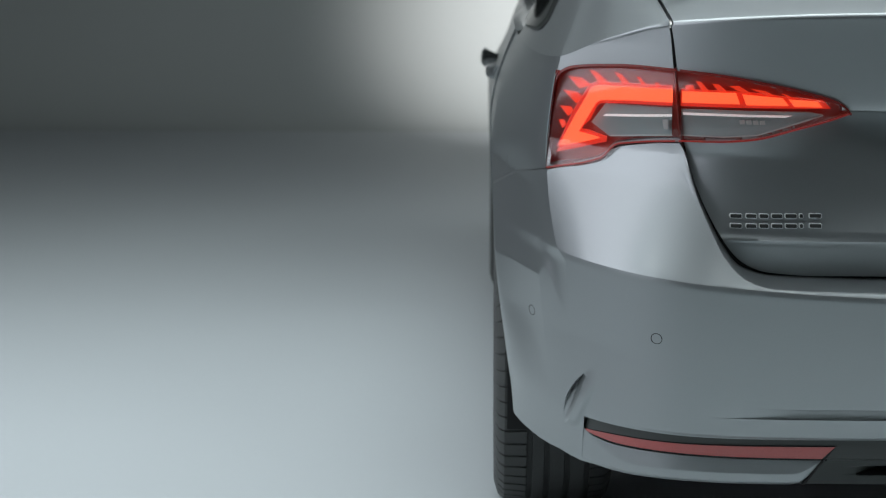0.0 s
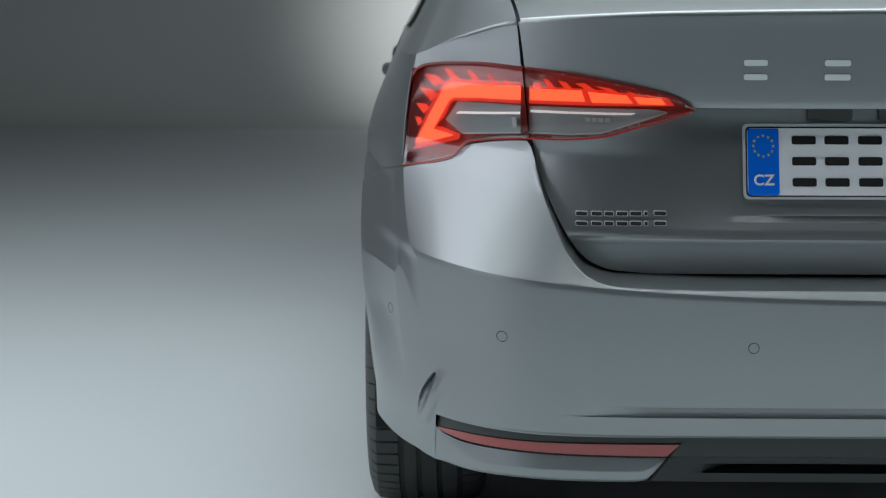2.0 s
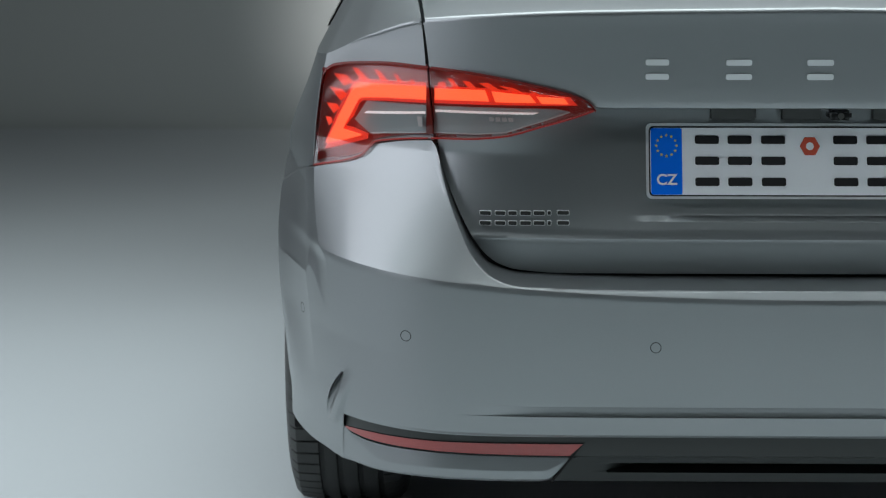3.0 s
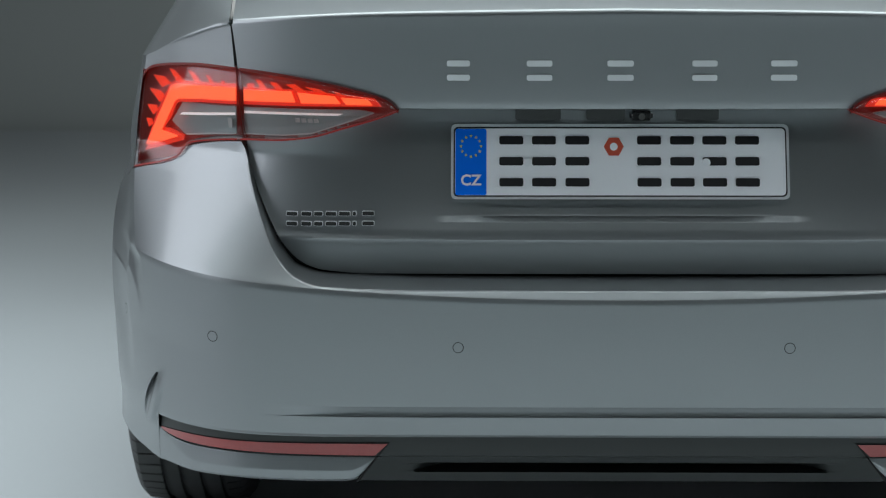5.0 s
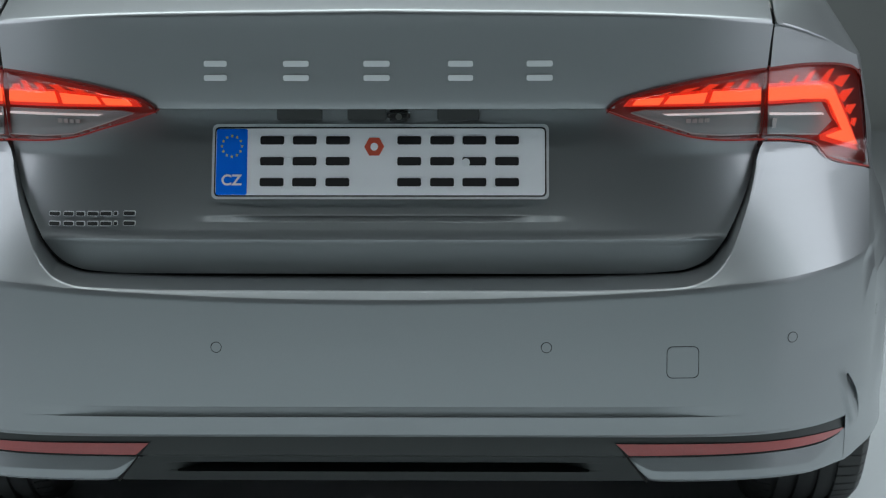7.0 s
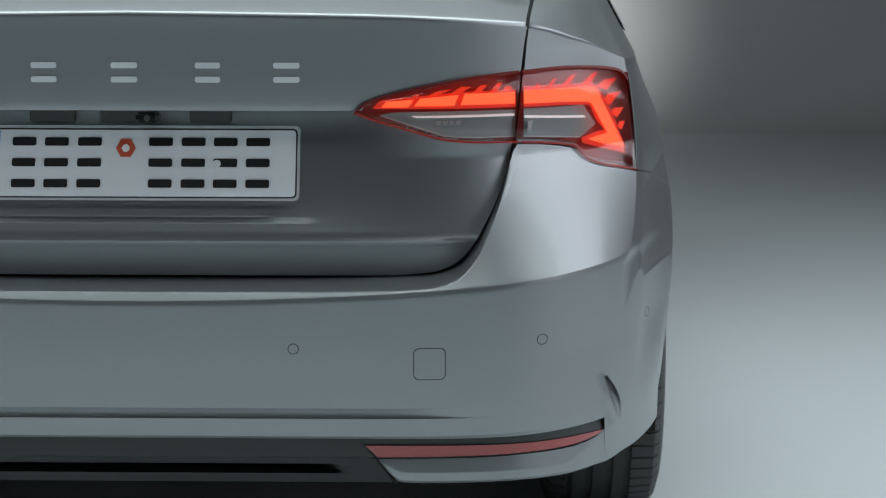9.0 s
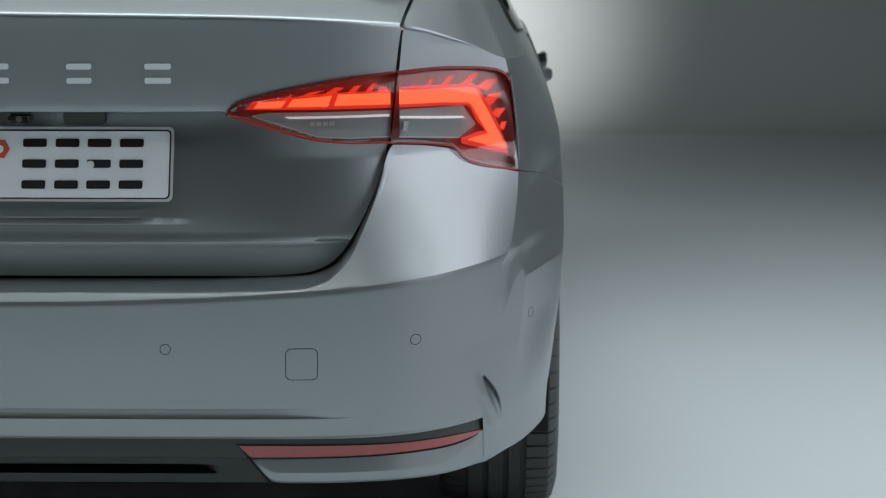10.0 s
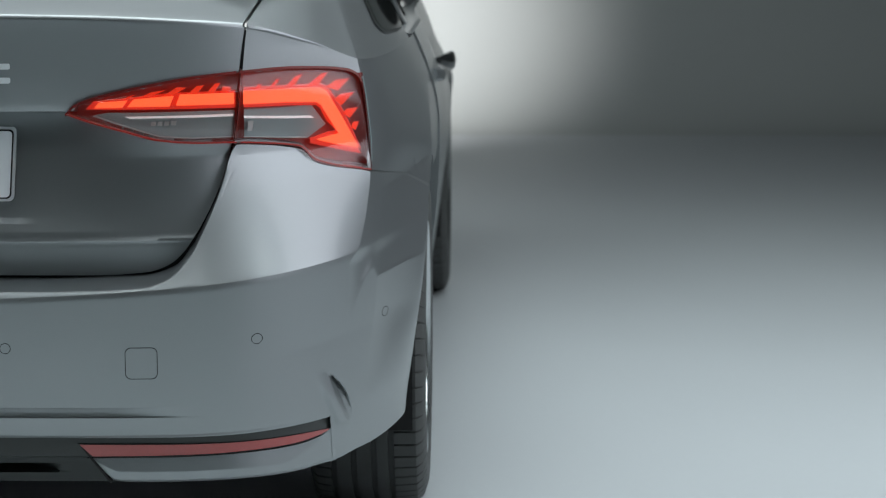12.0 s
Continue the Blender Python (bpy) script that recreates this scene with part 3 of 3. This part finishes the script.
# ---- wheels ----
def make_wheel(sgn):
    wheel = new("wheel")
    wheel.parent = car
    R = 0.33
    # cross points of the tread from inside to outside: four rings of grooves
    prof = [(-0.100, 0.225), (-0.112, 0.255), (-0.113, 0.285), (-0.105, 0.312), (-0.094, 0.3235)]
    for g in (-0.062, -0.024, 0.014, 0.047):
        prof += [(g - 0.0055, R - 0.0008), (g - 0.0045, R - 0.008), (g + 0.0045, R - 0.008), (g + 0.0055, R - 0.0008)]
    prof += [(0.094, 0.3235), (0.105, 0.312), (0.113, 0.285), (0.112, 0.255), (0.100, 0.225)]
    bm = bmesh.new()
    rings, blocks = [], 66
    for i in range(blocks):
        for f, cut in ((0.0, 0.005), (0.10, 0.005), (0.13, 0.0), (0.97, 0.0)):
            ring = []
            for x, r in prof:
                # cross cuts run slantwise from the outer ribs over the shoulder
                skew = 0.35 * abs(x) / 0.1
                a = 2 * math.pi * (i + f + skew) / blocks
                c = cut if x > 0.052 and x < 0.108 or -0.108 < x < -0.067 else 0
                ring.append(bm.verts.new((sgn * x, (r - c) * math.cos(a), (r - c) * math.sin(a))))
            rings.append(ring)
    for i, a in enumerate(rings):
        b = rings[(i + 1) % len(rings)]
        for j in range(len(prof) - 1):
            bm.faces.new((a[j], a[j + 1], b[j + 1], b[j]))
    part("tyre", bm, RUBBER, wheel, "black road tyre with grooved tread")
    rim = revolve([(sgn * x, r) for x, r in ((0.09, 0.20), (0.096, 0.222), (0.106, 0.232), (0.110, 0.228), (0.104, 0.215), (0.06, 0.205), (-0.09, 0.20), (-0.10, 0.228))], 64)
    part("rim", rim, ALLOY, wheel, "bright alloy rim")
    for i in range(5):
        bm = bmesh.new()
        for w in (-0.22, 0.22):
            vs = []
            for d, h in ((0.09, 0.02), (0.10, 0.026), (0.07, 0.026), (0.06, 0.02)):
                for r, k in ((0.045, 0.5), (0.212, 1.0)):
                    a = 2 * math.pi * i / 5 + w * k
                    t = h * (1.4 - 0.5 * (r > 0.1)) * (1 if d in (0.09, 0.06) else -1) / 2
                    vs.append(bm.verts.new((sgn * d, r * math.cos(a) - t * math.sin(a), r * math.sin(a) + t * math.cos(a))))
            q = [vs[0], vs[2], vs[4], vs[6]], [vs[1], vs[3], vs[5], vs[7]]
            for j in range(4):
                bm.faces.new((q[0][j], q[0][(j + 1) % 4], q[1][(j + 1) % 4], q[1][j]))
        part("spoke", bm, ALLOY, wheel)
    part("hub", revolve([(sgn * 0.0, 0.05), (sgn * 0.09, 0.05), (sgn * 0.095, 0.045), (sgn * 0.095, 0.001)], 24), ALLOY, wheel)
    part("brake_disc", revolve([(sgn * 0.02, 0.04), (sgn * 0.02, 0.15), (sgn * 0.0, 0.15), (0.0, 0.04)], 40), CHROME, wheel)
    return wheel


for sgn in (-1, 1):
    for y in (AXLE_R, AXLE_F):
        w = make_wheel(sgn)
        w.location = (sgn * 0.770, y, HUB)


# ---- tail lamps ----
def on_skin(poly, surface, out, depth, cuts=2, sgn=1):
    """A flat outline in (x, z) laid on the skin, out metres proud, with a rim folded back by depth."""
    bm = bmesh.new()
    bm.faces.new([bm.verts.new((sgn * x, 0, z)) for x, z in poly])
    if cuts:
        bmesh.ops.triangulate(bm, faces=bm.faces[:])
        bmesh.ops.subdivide_edges(bm, edges=bm.edges[:], cuts=cuts, use_grid_fill=True)
    for v in bm.verts:
        v.co = surface(v.co.x, v.co.z, out)
    edges = [e for e in bm.edges if e.is_boundary]
    made = bmesh.ops.extrude_edge_only(bm, edges=edges)["geom"]
    for v in made:
        if isinstance(v, bmesh.types.BMVert):
            v.co.y += depth
    return bm


def lamp_skin(x, z, out=0.0):
    return Vector((x, skin_y(x, z) - 0.050 - out, z))


def mark(name, poly, mat, parent, sgn, out, depth=0.006, label="", cuts=2):
    return part(name, on_skin(poly, lamp_skin, out, depth, cuts, sgn), mat, parent, label)


SIDE_SHARDS = (((0.765, 0.869), (0.743, 0.868), (0.729, 0.858), (0.747, 0.850)), ((0.773, 0.846), (0.750, 0.844), (0.741, 0.836), (0.752, 0.825)),
               ((0.778, 0.819), (0.760, 0.819), (0.755, 0.812), (0.765, 0.803)), ((0.780, 0.796), (0.770, 0.796), (0.767, 0.788), (0.774, 0.782)))
TOP_SHARDS = (((0.732, 0.882), (0.721, 0.880), (0.699, 0.862), (0.716, 0.861)), ((0.694, 0.882), (0.683, 0.879), (0.669, 0.864), (0.681, 0.864)),
              ((0.661, 0.877), (0.655, 0.876), (0.645, 0.864), (0.652, 0.864)), ((0.633, 0.870), (0.628, 0.870), (0.625, 0.863), (0.631, 0.863)))
GATE_SHARDS = (((0.588, 0.868), (0.577, 0.869), (0.574, 0.860), (0.588, 0.860)), ((0.573, 0.875), (0.565, 0.874), (0.552, 0.859), (0.563, 0.859)),
               ((0.549, 0.872), (0.538, 0.871), (0.524, 0.858), (0.537, 0.858)), ((0.523, 0.869), (0.509, 0.870), (0.488, 0.857), (0.503, 0.858)),
               ((0.492, 0.866), (0.470, 0.863), (0.455, 0.856), (0.470, 0.857)), ((0.446, 0.860), (0.436, 0.857), (0.428, 0.853), (0.437, 0.854)))


def ribbon(outer, inner, sgn, out, grow=0.0):
    """A band between two lines of (x, z) points, widened by grow on both sides, laid on the lamp's skin."""
    def fn(u, v):
        i = min(int(u), len(outer) - 2)
        t = u - i
        a = Vector(outer[i]).lerp(Vector(outer[i + 1]), t)
        b = Vector(inner[i]).lerp(Vector(inner[i + 1]), t)
        d = (a - b).normalized() * grow
        q = (a + d).lerp(b - d, v)
        return lamp_skin(sgn * q.x, q.y, out)
    return sheet(fn, steps((0, len(outer) - 1, 6 * (len(outer) - 1))), steps((0, 1, 4)), (0, 0.012, 0))


def lamp(sgn):
    for inner in (True, False):
        xa, xb = (0.345, 0.5985) if inner else (0.6040, 0.8010)
        unit = new("tail_lamp")
        unit.parent = car
        unit["label"] = "lit red tail lamp on the tailgate" if inner else "lit red tail lamp at the body corner"
        xs = steps((xa, xb, 40)) if inner else steps((xa, 0.76, 24), (0.76, xb, 24))

        def cover(u, v, out=0.0, roll=0.0):
            a, b = lamp_low(u), lamp_top(u)
            z = a + (max(a, b) - a) * v
            e = seam_x(z) + (-0.0016 if inner else 0.0016)
            u = xa + (u - xa) * (e - xa) / (xb - xa) if inner else xb - (xb - u) * (xb - e) / (xb - xa)
            return lamp_skin(sgn * u, z, out - roll * ease(v, 0.70, 1.05) ** 1.3 - 0.3 * roll * (1 - ease(v, 0.0, 0.22)))
        part("housing", sheet(lambda u, v: cover(u, v, -0.034), xs, steps((0, 1, 14)), (0, -0.024, 0)), HOUSING, unit, "dark red lamp housing with a painted inner glow")
        lens = part("lens", sheet(lambda u, v: cover(u, v, 0.009, 0.016), xs, steps((0, 1, 24)), (0, 0.008, 0)), LENS, unit, "clear lamp lens")
        lens.visible_shadow = False
        for nm, e, w, mt in (("upper_edge", lamp_top, -0.0040, REDEDGE), ("lower_glow_rim", lamp_low, 0.0022, RIM_GLOW)):
            part(nm, sheet(lambda u, v, e=e, w=w: lamp_skin(sgn * u, e(u) + w * v, 0.0055), xs, (0, 1), (0, 0.012, 0)), mt, unit, "dark red rim")
        if not inner:
            part("side_edge", sheet(lambda u, v: lamp_skin(sgn * (edge_x(u) + 0.0025 - 0.007 * v), u, 0.002), steps((0.717, 0.878, 24)), (0, 1), (0, 0.012, 0)), REDEDGE, unit, "dark red rim")
            # a pale strip paints the glint where the lens edge catches light
            part("edge_glint", sheet(lambda u, v: lamp_skin(sgn * (edge_x(u) + 0.003 - 0.0014 * v), u, 0.0030), steps((0.717, 0.872, 24)), (0, 1), (0, 0.006, 0)), SMOKE, unit, "thin painted glint along the lamp's outer edge")
        shards = GATE_SHARDS if inner else SIDE_SHARDS + TOP_SHARDS
        if inner:
            bars = ((((0.593, 0.8585), (0.514, 0.859)), ((0.593, 0.841), (0.508, 0.842))), (((0.504, 0.857), (0.445, 0.853)), ((0.498, 0.841), (0.436, 0.8415))), (((0.435, 0.851), (0.393, 0.849)), ((0.427, 0.8405), (0.386, 0.8405))))
            for a, b in bars:
                part("light_bar", ribbon(a, b, sgn, -0.010), GLOW, unit, "glowing orange-red light bar")
            part("bar_halo", ribbon(((0.594, 0.862), (0.50, 0.861), (0.383, 0.850)), ((0.594, 0.835), (0.50, 0.836), (0.372, 0.838)), sgn, -0.018), BAR_HALO, unit, "dim red painted halo round the light bar")
            mark("reverse_panel", [(0.594, 0.831), (0.405, 0.8325), (0.385, 0.829), (0.482, 0.793), (0.53, 0.7885), (0.594, 0.788)], SMOKE, unit, sgn, -0.016, 0.008, "grey reversing lamp")
            part("panel_edge", ribbon(((0.594, 0.790), (0.53, 0.7905), (0.482, 0.795), (0.43, 0.813), (0.385, 0.829)), ((0.594, 0.7885), (0.53, 0.789), (0.482, 0.7932), (0.43, 0.811), (0.383, 0.8275)), sgn, -0.012), FACET, unit, "pale edge of the reversing lamp")
            mark("white_guide", [(0.592, 0.8255), (0.432, 0.8265), (0.440, 0.8235), (0.592, 0.8218)], WHITE_GUIDE, unit, sgn, -0.008, 0.006, "thin white light guide")
            for i in range(4):
                x = 0.470 + 0.010 * i
                mark("facet", [(x, 0.8115), (x + 0.007, 0.811), (x + 0.008, 0.817), (x + 0.001, 0.8175)], FACET, unit, sgn, -0.010, 0.005, "small clear facet", 0)
        else:
            part("light_bar", ribbon(((0.607, 0.861), (0.671, 0.860), (0.719, 0.8585), (0.729, 0.853), (0.753, 0.807), (0.779, 0.753)), ((0.607, 0.840), (0.671, 0.8385), (0.714, 0.835), (0.721, 0.830), (0.736, 0.802), (0.748, 0.780)), sgn, -0.010), GLOW, unit, "glowing orange-red hooked light bar")
            part("light_foot", ribbon(((0.7788, 0.7532), (0.745, 0.7625), (0.717, 0.7725)), ((0.7482, 0.7798), (0.732, 0.777), (0.716, 0.774)), sgn, -0.0098), GLOW, unit, "glowing orange-red foot of the bar")
            part("bar_halo", ribbon(((0.607, 0.861), (0.671, 0.860), (0.719, 0.8585), (0.729, 0.853), (0.753, 0.807), (0.779, 0.753)), ((0.607, 0.840), (0.671, 0.8385), (0.714, 0.835), (0.721, 0.830), (0.736, 0.802), (0.748, 0.780)), sgn, -0.017, 0.0055), BAR_HALO, unit, "dim red painted halo round the light bar")
            part("foot_halo", ribbon(((0.783, 0.742), (0.745, 0.754), (0.705, 0.768)), ((0.755, 0.784), (0.732, 0.784), (0.704, 0.776)), sgn, -0.019), BAR_HALO, unit, "dim red painted halo round the light bar")
            mark("reverse_panel", [(0.607, 0.831), (0.706, 0.830), (0.728, 0.797), (0.700, 0.777), (0.607, 0.787)], SMOKE, unit, sgn, -0.020, 0.008, "grey reversing lamp")
            part("panel_edge", ribbon(((0.607, 0.7888), (0.65, 0.785), (0.698, 0.7795)), ((0.607, 0.7872), (0.65, 0.7834), (0.698, 0.7778)), sgn, -0.012), FACET, unit, "pale edge of the reversing lamp")
            mark("white_guide", [(0.608, 0.8215), (0.706, 0.8135), (0.711, 0.8095), (0.608, 0.8178)], WHITE_GUIDE, unit, sgn, -0.008, 0.006, "thin white light guide")
            mark("facet", [(0.613, 0.797), (0.619, 0.797), (0.622, 0.812), (0.614, 0.812)], FACET, unit, sgn, -0.009, 0.006, "small clear facet", 0)
        for q in shards:
            mark("shard", q, SHARD, unit, sgn, -0.013, 0.012, "pointed red light facet", 1)


for sgn in (-1, 1):
    lamp(sgn)

# ---- lower trim, reflectors and lips ----
def trim_y(x, z, out=0.0):
    return Vector((x, skin_y(x, z) - 0.060 - out, z))


def valance(k, v):
    x = k * 0.744
    low = 0.250 + 0.053 * ease(abs(x), 0.412, 0.45)
    z = low + (0.340 - low) * v
    # long slot in the lower face, which leans under
    s = (1 - ease(abs(x), 0.27, 0.335)) * ease(z, 0.2675, 0.2705) * (1 - ease(z, 0.283, 0.2865))
    under = 0.010 * ease(0.301 - z, 0.0, 0.003) + 0.85 * max(0.0, 0.298 - z)
    return trim_y(x, z, 0.012 - 0.05 * s - under)


part("diffuser", sheet(valance, steps((-1, 1, 120)), steps((0, 0.18, 6), (0.18, 0.45, 22), (0.45, 1, 22)), (0, 0.05, 0)), TRIM, car, "black plastic diffuser with a long slot")
bm = bmesh.new()
box(bm, (-0.34, 0.020, 0.262), (0.34, 0.040, 0.292))
part("slot_back", bm, DARK, car)
refl_top = spline([(0.362, 0.3205), (0.48, 0.3195), (0.60, 0.3172), (0.700, 0.3130), (0.741, 0.3095)])
refl_low = spline([(0.372, 0.302), (0.60, 0.3025), (0.690, 0.301), (0.725, 0.304), (0.741, 0.3085)])
wing_top = spline([(0.376, 0.298), (0.60, 0.298), (0.69, 0.296), (0.725, 0.300), (0.748, 0.316)])
wing_low = spline([(0.405, 0.262), (0.43, 0.258), (0.60, 0.256), (0.704, 0.252), (0.748, 0.252)])
for sgn in (-1, 1):
    def reflect(u, v, sgn=sgn):
        x = 0.362 + (0.741 - 0.362) * u
        a, b = refl_low(x), refl_top(x)
        x2 = x + 0.020 * (1 - v) * (1 - ease(u, 0, 0.12))
        return trim_y(sgn * x2, a + (b - a) * v, 0.015)
    part("reflector_gasket", sheet(lambda u, v, sgn=sgn: reflect(u * 1.006 - 0.003, v * 1.2 - 0.1, sgn) + Vector((0, 0.0015, 0)), steps((0, 1, 40)), (0, 0.5, 1), (0, 0.012, 0)), DARK, car, "thin black joint round the reflector")
    part("rear_reflector", sheet(reflect, steps((0, 1, 50)), steps((0, 1, 6)), (0, 0.012, 0)), REFLECTOR, car, "dull red rear reflector strip")

    def wing(u, v, sgn=sgn):
        x = 0.372 + (0.7485 - 0.372) * u
        a, b = wing_low(x), wing_top(x)
        if u < 0.12:
            a = b - (b - wing_low(0.417)) * ease(u, 0.0, 0.12)
        z = a + (b - a) * v
        # a plain upper face, then a lip that leans out and rolls under
        fold_z = wing_low(max(x, 0.43)) + 0.0185 + (0.020 * (1 - ease(x, 0.372, 0.425))) + 0.03 * ease(x, 0.67, 0.748)
        out = 0.008 + 0.18 * (b - max(z, fold_z)) - 0.06 * max(0.0, fold_z - z) - 0.010 * (1 - ease(v, 0.0, 0.14))
        return trim_y(sgn * x, z, out + (-bumper_off(x, z) - 0.060 - out) * ease(u, 0.93, 1.0))
    part("lower_lip", sheet(wing, steps((0, 0.15, 16), (0.15, 1, 50)), steps((0, 1, 26)), (0, 0.02, 0)), PAINT, car, "body-coloured lower bumper lip")
    part("lip_joint", on_skin([(0.3600, 0.3215), (0.3632, 0.3215), (0.4110, 0.2600), (0.4075, 0.2600)], trim_y, 0.013, 0.012, 2, sgn), DARK, car, "thin black joint beside the lower lip")


# ---- parking sensors and towing cover ----
def ring_on(name, poly, cx, cz, width, surface, mat, parent, out=0.0006):
    bm = bmesh.new()
    n = len(poly)
    ins = [bm.verts.new(surface(cx + x, cz + z, out)) for x, z in poly]
    r = max(abs(p[0]) for p in poly)
    f = 1 - width / r
    outs = [bm.verts.new(surface(cx + x * f, cz + z * f, out)) for x, z in poly]
    for i in range(n):
        bm.faces.new((ins[i], ins[(i + 1) % n], outs[(i + 1) % n], outs[i]))
    return part(name, bm, mat, parent)


circle = [(0.0086 * math.cos(2 * math.pi * i / 28), 0.0086 * math.sin(2 * math.pi * i / 28)) for i in range(28)]
for x, z in ((-0.636, 0.482), (-0.253, 0.475), (0.253, 0.475), (0.636, 0.482), (-0.822, 0.471), (0.822, 0.471)):
    sensor = part("parking_sensor", on_skin([(x + a * 0.86 * (0.55 if abs(x) > 0.8 else 1), z + b * 0.86) for a, b in circle], bumper, 0.0012, 0.003, 0), PAINT, car, "round body-coloured parking sensor")
    ring_on("gap_ring", [(a * (0.55 if abs(x) > 0.8 else 1), b) for a, b in circle], x, z, 0.0012, bumper, DARK, sensor)
cover = part("towing_cover", on_skin([(0.462 + a, 0.4515 + b) for a, b in rounded(0.046, 0.046, 0.008)], bumper, 0.0008, 0.003, 1), PAINT, car, "square body-coloured towing eye cover")
ring_on("gap_ring", rounded(0.050, 0.050, 0.009), 0.462, 0.4515, 0.0011, bumper, DARK, cover)

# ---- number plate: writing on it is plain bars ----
plate = new("number_plate")
plate.parent = car
plate["label"] = "white number plate with blue band and stacked black bars"
PX, PZ, PY, TILT = -0.0035, 0.752, -0.008, 0.34


def slab(name, poly, y, depth, mat, parent, label=""):
    bm = bmesh.new()
    f = bm.faces.new([bm.verts.new((x, y + PY + TILT * (z - PZ), z)) for x, z in poly])
    e = bmesh.ops.extrude_face_region(bm, geom=[f])
    for v in e["geom"]:
        if isinstance(v, bmesh.types.BMVert):
            v.co.y += depth
    return part(name, bm, mat, parent, label)


def at(poly, x, z):
    return [(a + x, b + z) for a, b in poly]


slab("holder", at(rounded(0.523, 0.113, 0.008), PX, PZ), 0.0035, 0.006, SILVER, plate, "silver plate edge")
slab("border", at(rounded(0.515, 0.105, 0.007), PX, PZ), 0.0020, 0.004, BLACK, plate)
slab("sheet", at(rounded(0.5105, 0.1005, 0.006), PX, PZ), 0.0005, 0.004, WHITE, plate, "white plate sheet")
slab("blue_band", at(rounded(0.048, 0.0995, 0.003), PX - 0.2305, PZ), -0.0004, 0.002, BLUE, plate, "blue band with ring of stars")
for i in range(12):
    a = 2 * math.pi * i / 12
    star = [(0.0026 * (1 if j % 2 == 0 else 0.45) * math.sin(math.pi * j / 5), 0.0026 * (1 if j % 2 == 0 else 0.45) * math.cos(math.pi * j / 5)) for j in range(10)]
    slab("star", at(star, PX - 0.2305 + 0.0155 * math.sin(a), PZ + 0.0235 + 0.0155 * math.cos(a)), -0.0010, 0.001, YELLOW, plate)
text = bpy.data.curves.new("country_code", "FONT")
text.body, text.size, text.align_x, text.align_y, text.extrude = "CZ", 0.0235, "CENTER", "CENTER", 0.0004
text.offset = 0.0005
code = new("country_code", text)
code.parent = plate
code.matrix_world = pose(PX - 0.2305, PY - 0.0014 - TILT * 0.028, PZ - 0.028, 90 - math.degrees(math.atan(TILT)), 0, 0)
text.materials.append(CAP)
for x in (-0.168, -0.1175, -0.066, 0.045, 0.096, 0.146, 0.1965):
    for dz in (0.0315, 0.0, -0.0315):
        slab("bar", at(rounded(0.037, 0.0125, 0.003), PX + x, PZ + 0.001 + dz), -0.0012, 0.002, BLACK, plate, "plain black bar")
hexagon = [(0.0155 * math.cos(math.pi / 3 * i), 0.0155 * math.sin(math.pi / 3 * i)) for i in range(6)]
slab("sticker", at(hexagon, PX - 0.0095, PZ + 0.023), -0.0008, 0.001, STICKER, plate, "red hexagonal sticker")
slab("sticker_centre", at([(0.006 * math.cos(a), 0.006 * math.sin(a)) for a in [2 * math.pi * i / 16 for i in range(16)]], PX - 0.0095, PZ + 0.023), -0.0014, 0.001, CAP, plate)
for x in (-0.1435, 0.133):
    slab("screw_cap", at([(0.0062 * math.cos(a), 0.0062 * math.sin(a)) for a in [2 * math.pi * i / 18 for i in range(18)]], PX + x, PZ - 0.0005), -0.0042, 0.004, CAP, plate, "white round screw cap")

# plate lamps and rear camera under the ledge
for x0, x1 in ((-0.165, -0.095), (0.085, 0.150), (-0.055, 0.005)):
    bm = bmesh.new()
    box(bm, (x0, 0.014, 0.8150), (x1, 0.060, 0.8345))
    bmesh.ops.bevel(bm, geom=bm.edges[:], offset=0.0015, segments=2, affect="EDGES")
    part("plate_lamp", bm, TRIM, car, "dark plate lamp under the ledge")
bm = bmesh.new()
box(bm, (0.009, -0.044, 0.8185), (0.044, -0.006, 0.8335))
bmesh.ops.bevel(bm, geom=bm.edges[:], offset=0.004, segments=3, affect="EDGES")
camera_box = part("rear_camera", bm, GLOSS, car, "small rear view camera")
lens_bm = revolve([(-0.002, 0.0002), (-0.002, 0.005), (0.002, 0.0055)], 20)
eye_piece = part("camera_lens", lens_bm, CHROME_RIM, camera_box)
eye_piece.matrix_world = pose(0.027, -0.044, 0.825, 0, 0, 90)

# ---- lettering as plain bars ----
for x, w in ((-0.2515, 0.037), (-0.128, 0.041), (-0.005, 0.042), (0.123, 0.040), (0.2435, 0.042)):
    for dz in (0.0108, -0.0108):
        part("badge_bar", on_skin([(x - 0.0015 + a, 0.8955 + dz + b) for a, b in rounded(w * 0.95, 0.009, 0.003)], tail, 0.0035, 0.005, 1), SILVER, car, "plain satin silver badge bar")
for x, w in ((-0.513, 0.021), (-0.490, 0.019), (-0.471, 0.016), (-0.451, 0.020), (-0.430, 0.021), (-0.4145, 0.006), (-0.393, 0.022)):
    zc = 0.6625 + 0.003 * (x + 0.513) / 0.12
    for dz in (0.0075, -0.0075):
        bar = part("model_bar", on_skin([(x + a, zc + dz + b) for a, b in rounded(w * 0.80, 0.0056, 0.0015)], tail, 0.0062, 0.010, 1), BADGE, car, "plain dark badge bar")
        part("bright_edge", on_skin([(x + a, zc + dz + b) for a, b in rounded(w * 0.80 + 0.0018, 0.0074, 0.0020)], tail, 0.0054, 0.010, 1), SILVER, bar, "thin bright edge")
